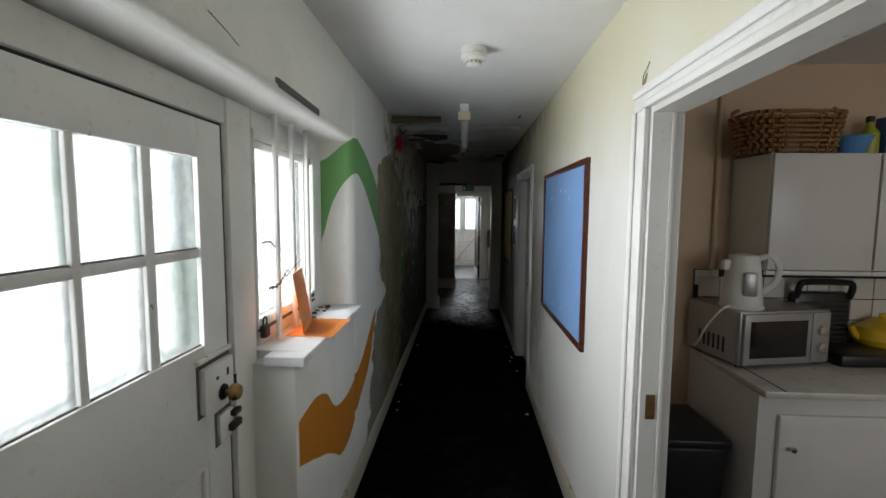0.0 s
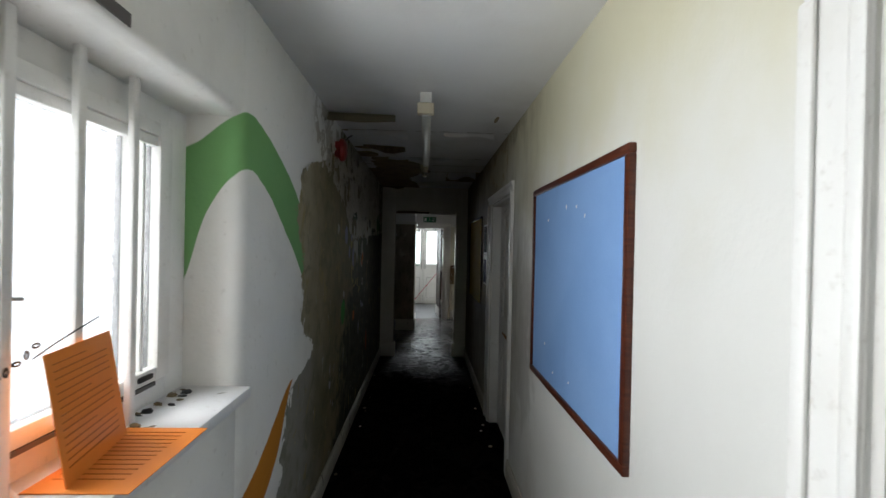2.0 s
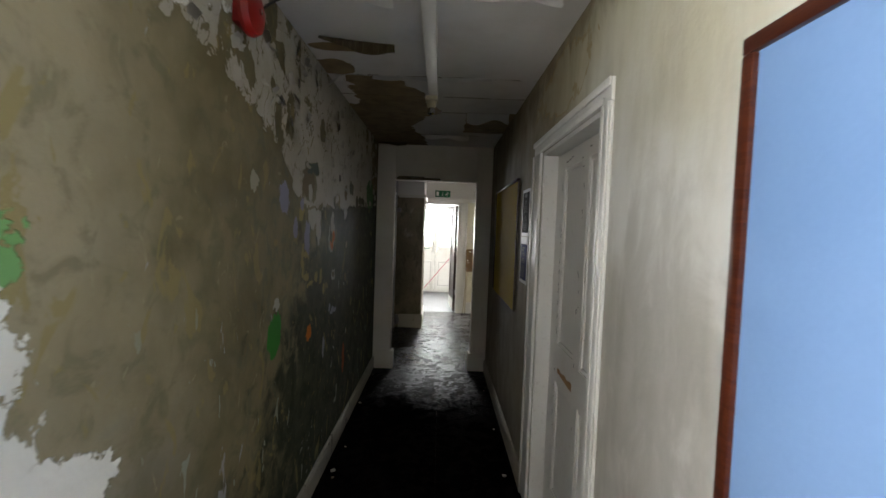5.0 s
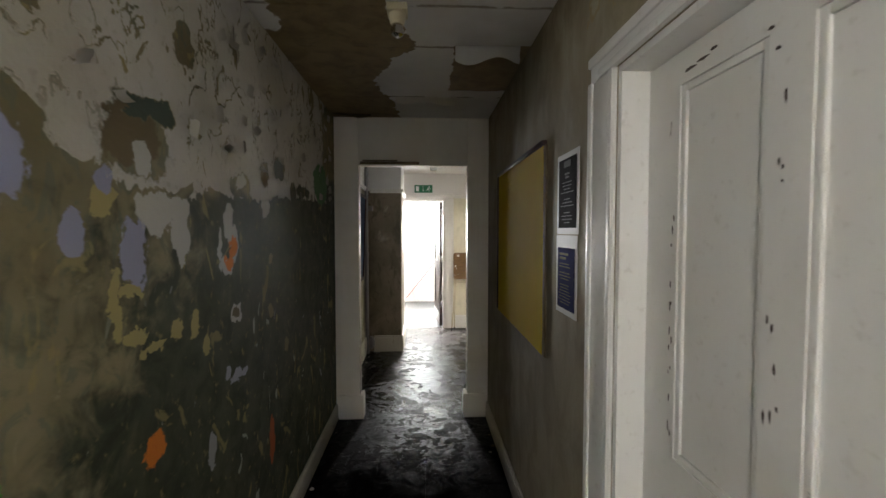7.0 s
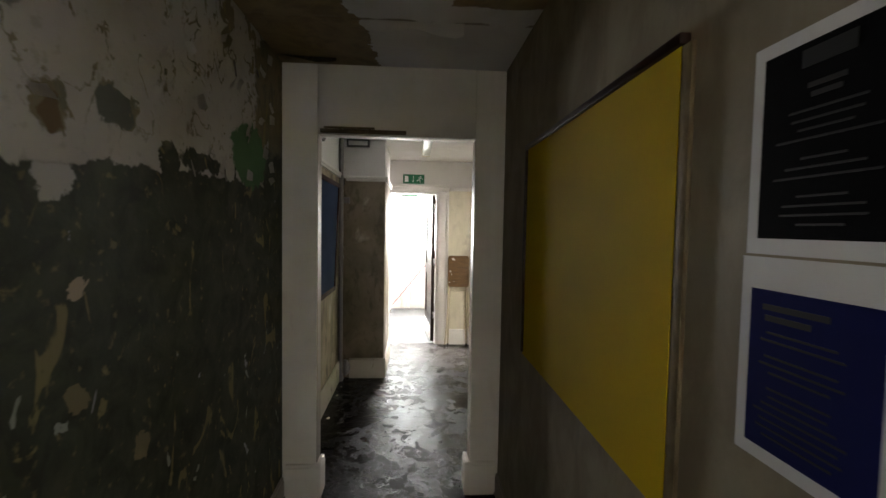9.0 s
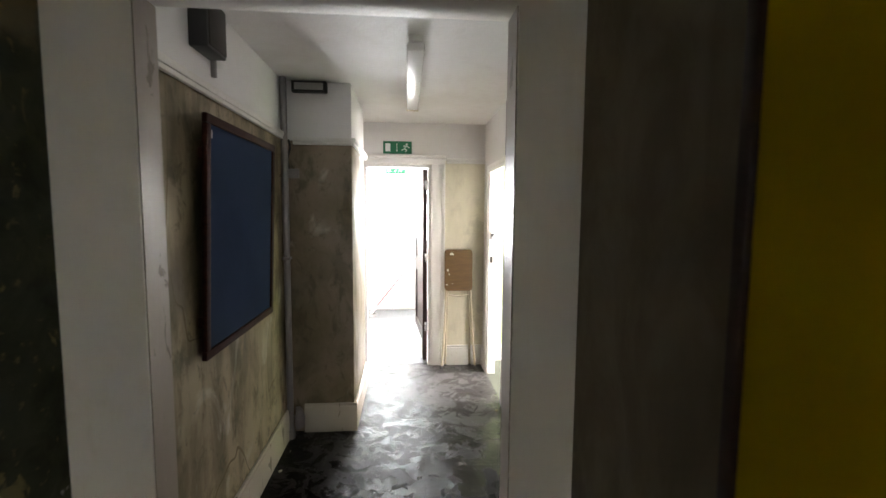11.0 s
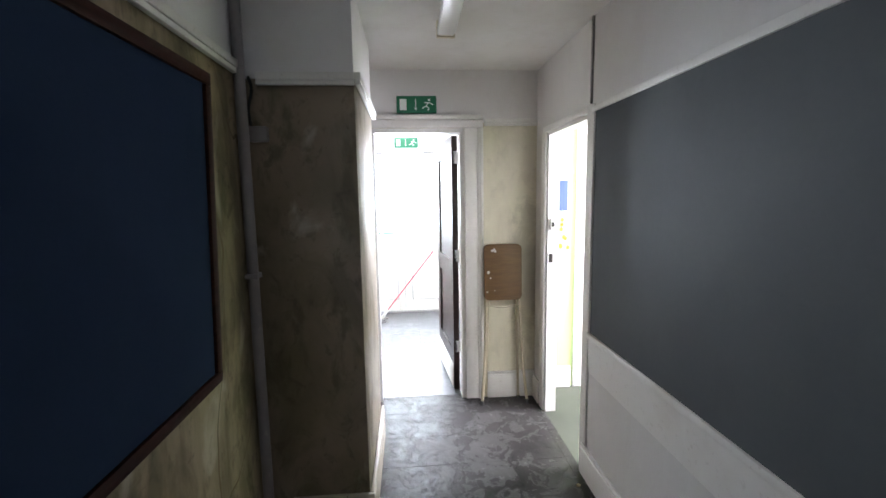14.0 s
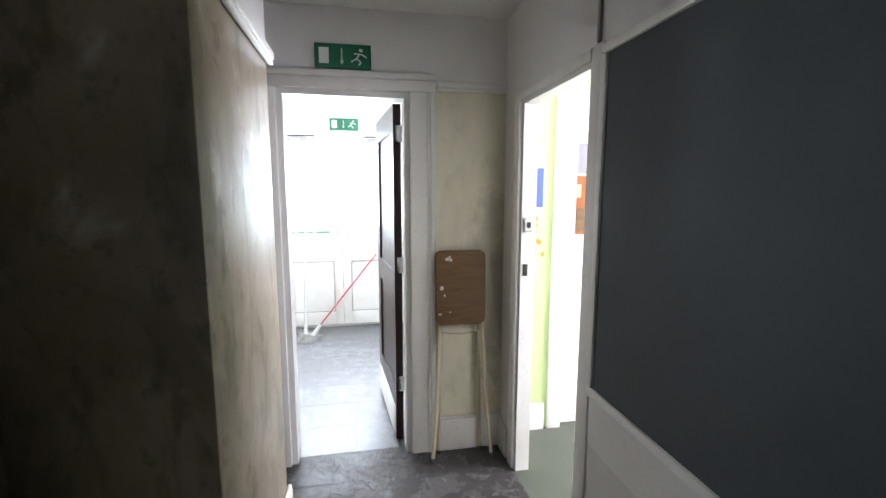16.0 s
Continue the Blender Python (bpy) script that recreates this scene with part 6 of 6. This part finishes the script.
part("spout", boxes((-0.09, -0.05, -0.02, 0.02, 0.17, 0.22), bevel=0.012), PLASTIC, kettle)
part("water_window", boxes((-0.03, 0.03, -0.086, -0.06, 0.06, 0.17), bevel=0.012), STEEL, kettle, "grey water window")
bent_rod("handle", [(0.05, -0.02, 0.225), (0.09, -0.03, 0.24), (0.125, -0.035, 0.20), (0.12, -0.035, 0.13), (0.075, -0.02, 0.075)], 0.014, PLASTIC, kettle)
bent_rod("power_cord", [(1.275, 1.69, 1.172), (1.22, 1.68, 1.15), (1.195, 1.74, 1.06), (1.20, 1.82, 0.96), (1.235, 1.93, 0.91)], 0.005, PLASTIC)
tagged(bpy.data.objects["power_cord"], "white power cord looping down beside the microwave", "cable")
grill = thing("contact_grill", (1.66, 1.80, 0.902), "black contact grill standing open", "grill")
part("base", boxes((0.09, 0.42, -0.14, 0.09, 0, 0.055), bevel=0.014), BLACK, grill)
part("lid", boxes((0.04, 0.31, 0.095, 0.145, 0.02, 0.30), bevel=0.018), BLACK, grill)
bent_rod("handle", [(0.05, 0.10, 0.27), (0.05, 0.085, 0.335), (0.09, 0.085, 0.352), (0.26, 0.085, 0.352), (0.30, 0.085, 0.335), (0.30, 0.10, 0.27)], 0.015, BLACK, grill)
for k in range(9):
    part("rib", boxes((0.06, 0.29, 0.088, 0.0955, 0.05 + k * 0.024, 0.06 + k * 0.024)), IRON, grill)
pot = thing("teapot", (2.10, 1.87, 0.902), "yellow glazed round teapot", "teapot")
part("body", lathe(bmesh.new(), [(0.05, 0), (0.095, 0.035), (0.115, 0.085), (0.10, 0.135), (0.055, 0.165)]), YELLOWPOT, pot)
part("lid", lathe(bmesh.new(), [(0.055, 0.165), (0.035, 0.18), (0.012, 0.186), (0.014, 0.2), (0.004, 0.207)]), YELLOWPOT, pot)
bent_rod("spout", [(-0.085, 0, 0.07), (-0.125, 0, 0.10), (-0.145, 0, 0.145)], 0.015, YELLOWPOT, pot)
tin = tagged(part("storage_tin", lathe(bmesh.new(), [(0.05, 0), (0.052, 0.005), (0.052, 0.15), (0.048, 0.155), (0.048, 0.165), (0.01, 0.168)], Matrix.Translation((2.28, 1.87, 0.902))), DARKRED), "dark red storage tin on the worktop", "tin")


def basket(place, w, dp, h, label):
    """A woven basket: uprights and wavy strands round a rounded rectangle."""
    t = thing("wicker_basket", place, label, "basket")
    def ring(u, z, r):
        a = 2 * math.pi * u
        k = 0.86 + 0.14 * z / h
        c, s = math.cos(a), math.sin(a)
        return Vector((math.copysign(abs(c) ** 0.5, c) * (w / 2 * k + r), math.copysign(abs(s) ** 0.5, s) * (dp / 2 * k + r), z))
    part("lining", lathe(bmesh.new(), [(0.45, 0.002), (0.47, h - 0.02)], Matrix.Diagonal((w, dp, 1, 1))), DARKWOOD, t)
    n = 44
    for row in range(9):
        bm = bmesh.new()
        pts = [ring(k / n, 0.012 + row * (h - 0.02) / 8, 0.006 * (1 if (k + row) % 2 else -1)) for k in range(n)]
        for a, b in zip(pts, pts[1:] + pts[:1]):
            tube(bm, a, b, 0.0085, sides=6, caps=False)
        part("strand", bm, BASKET, t)
    for k in range(0, n, 2):
        part("upright", tube(bmesh.new(), ring(k / n, 0, 0), ring(k / n, h, 0), 0.006, sides=5), BASKET, t)
    bent_rod("handle", [(-w / 2, 0, h * 0.8), (-w / 2 - 0.03, 0, h), (-w / 2, 0, h + 0.02)], 0.008, BASKET, t)
    bent_rod("handle", [(w / 2, 0, h * 0.8), (w / 2 + 0.04, 0, h), (w / 2, 0, h + 0.03)], 0.008, BASKET, t)
    return t


basket((1.525, 1.80, 1.857), 0.42, 0.24, 0.185, "brown wicker hamper on top of the wall cabinets")
bowl = tagged(part("bowl", lathe(bmesh.new(), [(0.04, 0), (0.05, 0.01), (0.075, 0.07), (0.08, 0.075), (0.07, 0.07), (0.045, 0.012), (0.01, 0.01)], Matrix.Translation((1.79, 1.76, 1.857))), BLUECLOTH), "blue plastic bowl on the wall cabinet", "bowl")
bottle = thing("bottle", (1.90, 1.80, 1.857), "yellow-green bottle with a dark cap on the cabinet", "bottle")
part("body", lathe(bmesh.new(), [(0.035, 0), (0.037, 0.01), (0.037, 0.10), (0.015, 0.13), (0.013, 0.15)]), GREENBOT, bottle)
part("cap", lathe(bmesh.new(), [(0.016, 0.15), (0.016, 0.175), (0.01, 0.177)]), BLACK, bottle)
carton = thing("carton", (1.98, 1.80, 1.857), "blue and yellow food carton on the cabinet", "carton")
part("box", boxes((-0.03, 0.10, -0.03, 0.03, 0, 0.17), bevel=0.002), NAVYBOX, carton)
part("label", boxes((-0.025, 0.09, -0.0312, -0.03, 0.02, 0.07)), YELLOWPOT, carton, "yellow label")
bin_ = thing("waste_bin", (1.06, 1.69, 0), "black square plastic waste bin with a flat lid", "bin")
bm = boxes((-0.135, 0.135, -0.18, 0.18, 0, 0.585), bevel=0.02)
for v in bm.verts:
    k = 0.86 + 0.14 * v.co.z / 0.585
    v.co.x, v.co.y = v.co.x * k, v.co.y * k
part("bucket", bm, BLACK, bin_)
part("lid", boxes((-0.143, 0.143, -0.188, 0.188, 0.586, 0.622), bevel=0.012), BLACK, bin_)

# ---- curled paint flakes on the long wall, crumbs on the floor ----
FLAKE = plain("flake_paint", (0.46, 0.43, 0.37), 0.7)
wall_left = bpy.data.objects["wall_left"]
flake_meshes = []
random.seed(14)
for k in range(8):
    bm = bmesh.new()
    w, h, c = random.uniform(0.02, 0.05), random.uniform(0.02, 0.06), random.uniform(0.008, 0.02)
    cols = []
    for i in range(4):
        u = i / 3
        cols.append([bm.verts.new((c * u * u, w * (u - 0.5) * random.uniform(0.8, 1.2), h * (v - 0.5) * random.uniform(0.7, 1.2))) for v in (0, 0.5, 1)])
    for p, q in zip(cols, cols[1:]):
        for j in range(2):
            bm.faces.new((p[j], q[j], q[j + 1], p[j + 1]))
    bmesh.ops.solidify(bm, geom=bm.faces[:], thickness=0.0012)
    ob = part("paint_flake", bm, FLAKE, wall_left)
    flake_meshes.append(ob.data)
    ob.matrix_basis = pose(LW + 0.001, random.uniform(3.6, 6.3), random.uniform(1.75, 2.3), random.uniform(0, 360), 0, 0)
for k in range(90):
    ob = new("paint_flake", random.choice(flake_meshes))
    ob.parent = wall_left
    y = random.uniform(3.2, 6.6)
    ob.matrix_basis = pose(LW + 0.001, y, random.uniform(1.68 if y > 4.2 else 1.95, 2.34), random.uniform(0, 360), 0, 0)
for k in range(26):
    bm = bmesh.new()
    s = random.uniform(0.006, 0.016)
    bmesh.ops.create_icosphere(bm, subdivisions=1, radius=s)
    for v in bm.verts:
        v.co = Vector((v.co.x * random.uniform(0.6, 1.5), v.co.y * random.uniform(0.6, 1.5), v.co.z * 0.45))
    ob = part("plaster_crumb", bm, FLAKE if k % 3 else LATH, smooth=False)
    left = k % 2
    hall = k > 17
    x = (L3 + 0.05 + random.uniform(0, 0.05) if left else R3 - 0.05 - random.uniform(0, 0.08)) if hall else (LW + 0.035 + random.uniform(0, 0.07) if left else RW - 0.035 - random.uniform(0, 0.06))
    ob.location = (x, random.uniform(7.0, 9.0) if hall else random.uniform(3.0, 6.6), s * 0.4)
    tagged(ob, "crumb of fallen plaster on the floor by the skirting", "debris", "floor debris")

# ---- floor tiles, laid last ----
def lay_tiles(floor_name, x0, x1, y0, y1, size, mat, seed, lift=0.0):
    """Square tiles with open joints, each lying a hair uneven."""
    random.seed(seed)
    floor_ob = bpy.data.objects[floor_name]
    shared = {}
    y = y0
    while y < y1 - 0.01:
        d = min(size, y1 - y)
        x = x0
        while x < x1 - 0.01:
            w = min(size, x1 - x)
            key = (round(w, 3), round(d, 3))
            if key not in shared:
                bm = bmesh.new()
                g = 0.0003
                box(bm, g, w - g, g, d - g, -0.008, 0.0)
                top_edges = [e for e in bm.edges if all(v.co.z > -0.001 for v in e.verts)]
                bmesh.ops.bevel(bm, geom=top_edges, offset=0.0005, segments=1, affect="EDGES")
                ob = part("tile", bm, mat, floor_ob, smooth=False)
                shared[key] = ob.data
            else:
                ob = new("tile", shared[key])
                ob.parent = floor_ob
            ob.matrix_basis = pose(x, y, lift - random.uniform(0, 0.0006), random.uniform(-0.03, 0.03), random.uniform(-0.03, 0.03), 0)
            x += w
        y += d


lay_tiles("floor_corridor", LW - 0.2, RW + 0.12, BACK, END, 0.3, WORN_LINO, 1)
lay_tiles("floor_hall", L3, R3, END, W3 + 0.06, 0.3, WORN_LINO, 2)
lay_tiles("floor_lobby", -1.05, 1.05, W3 + 0.06, LY, 0.3, TILE_LOBBY, 4)
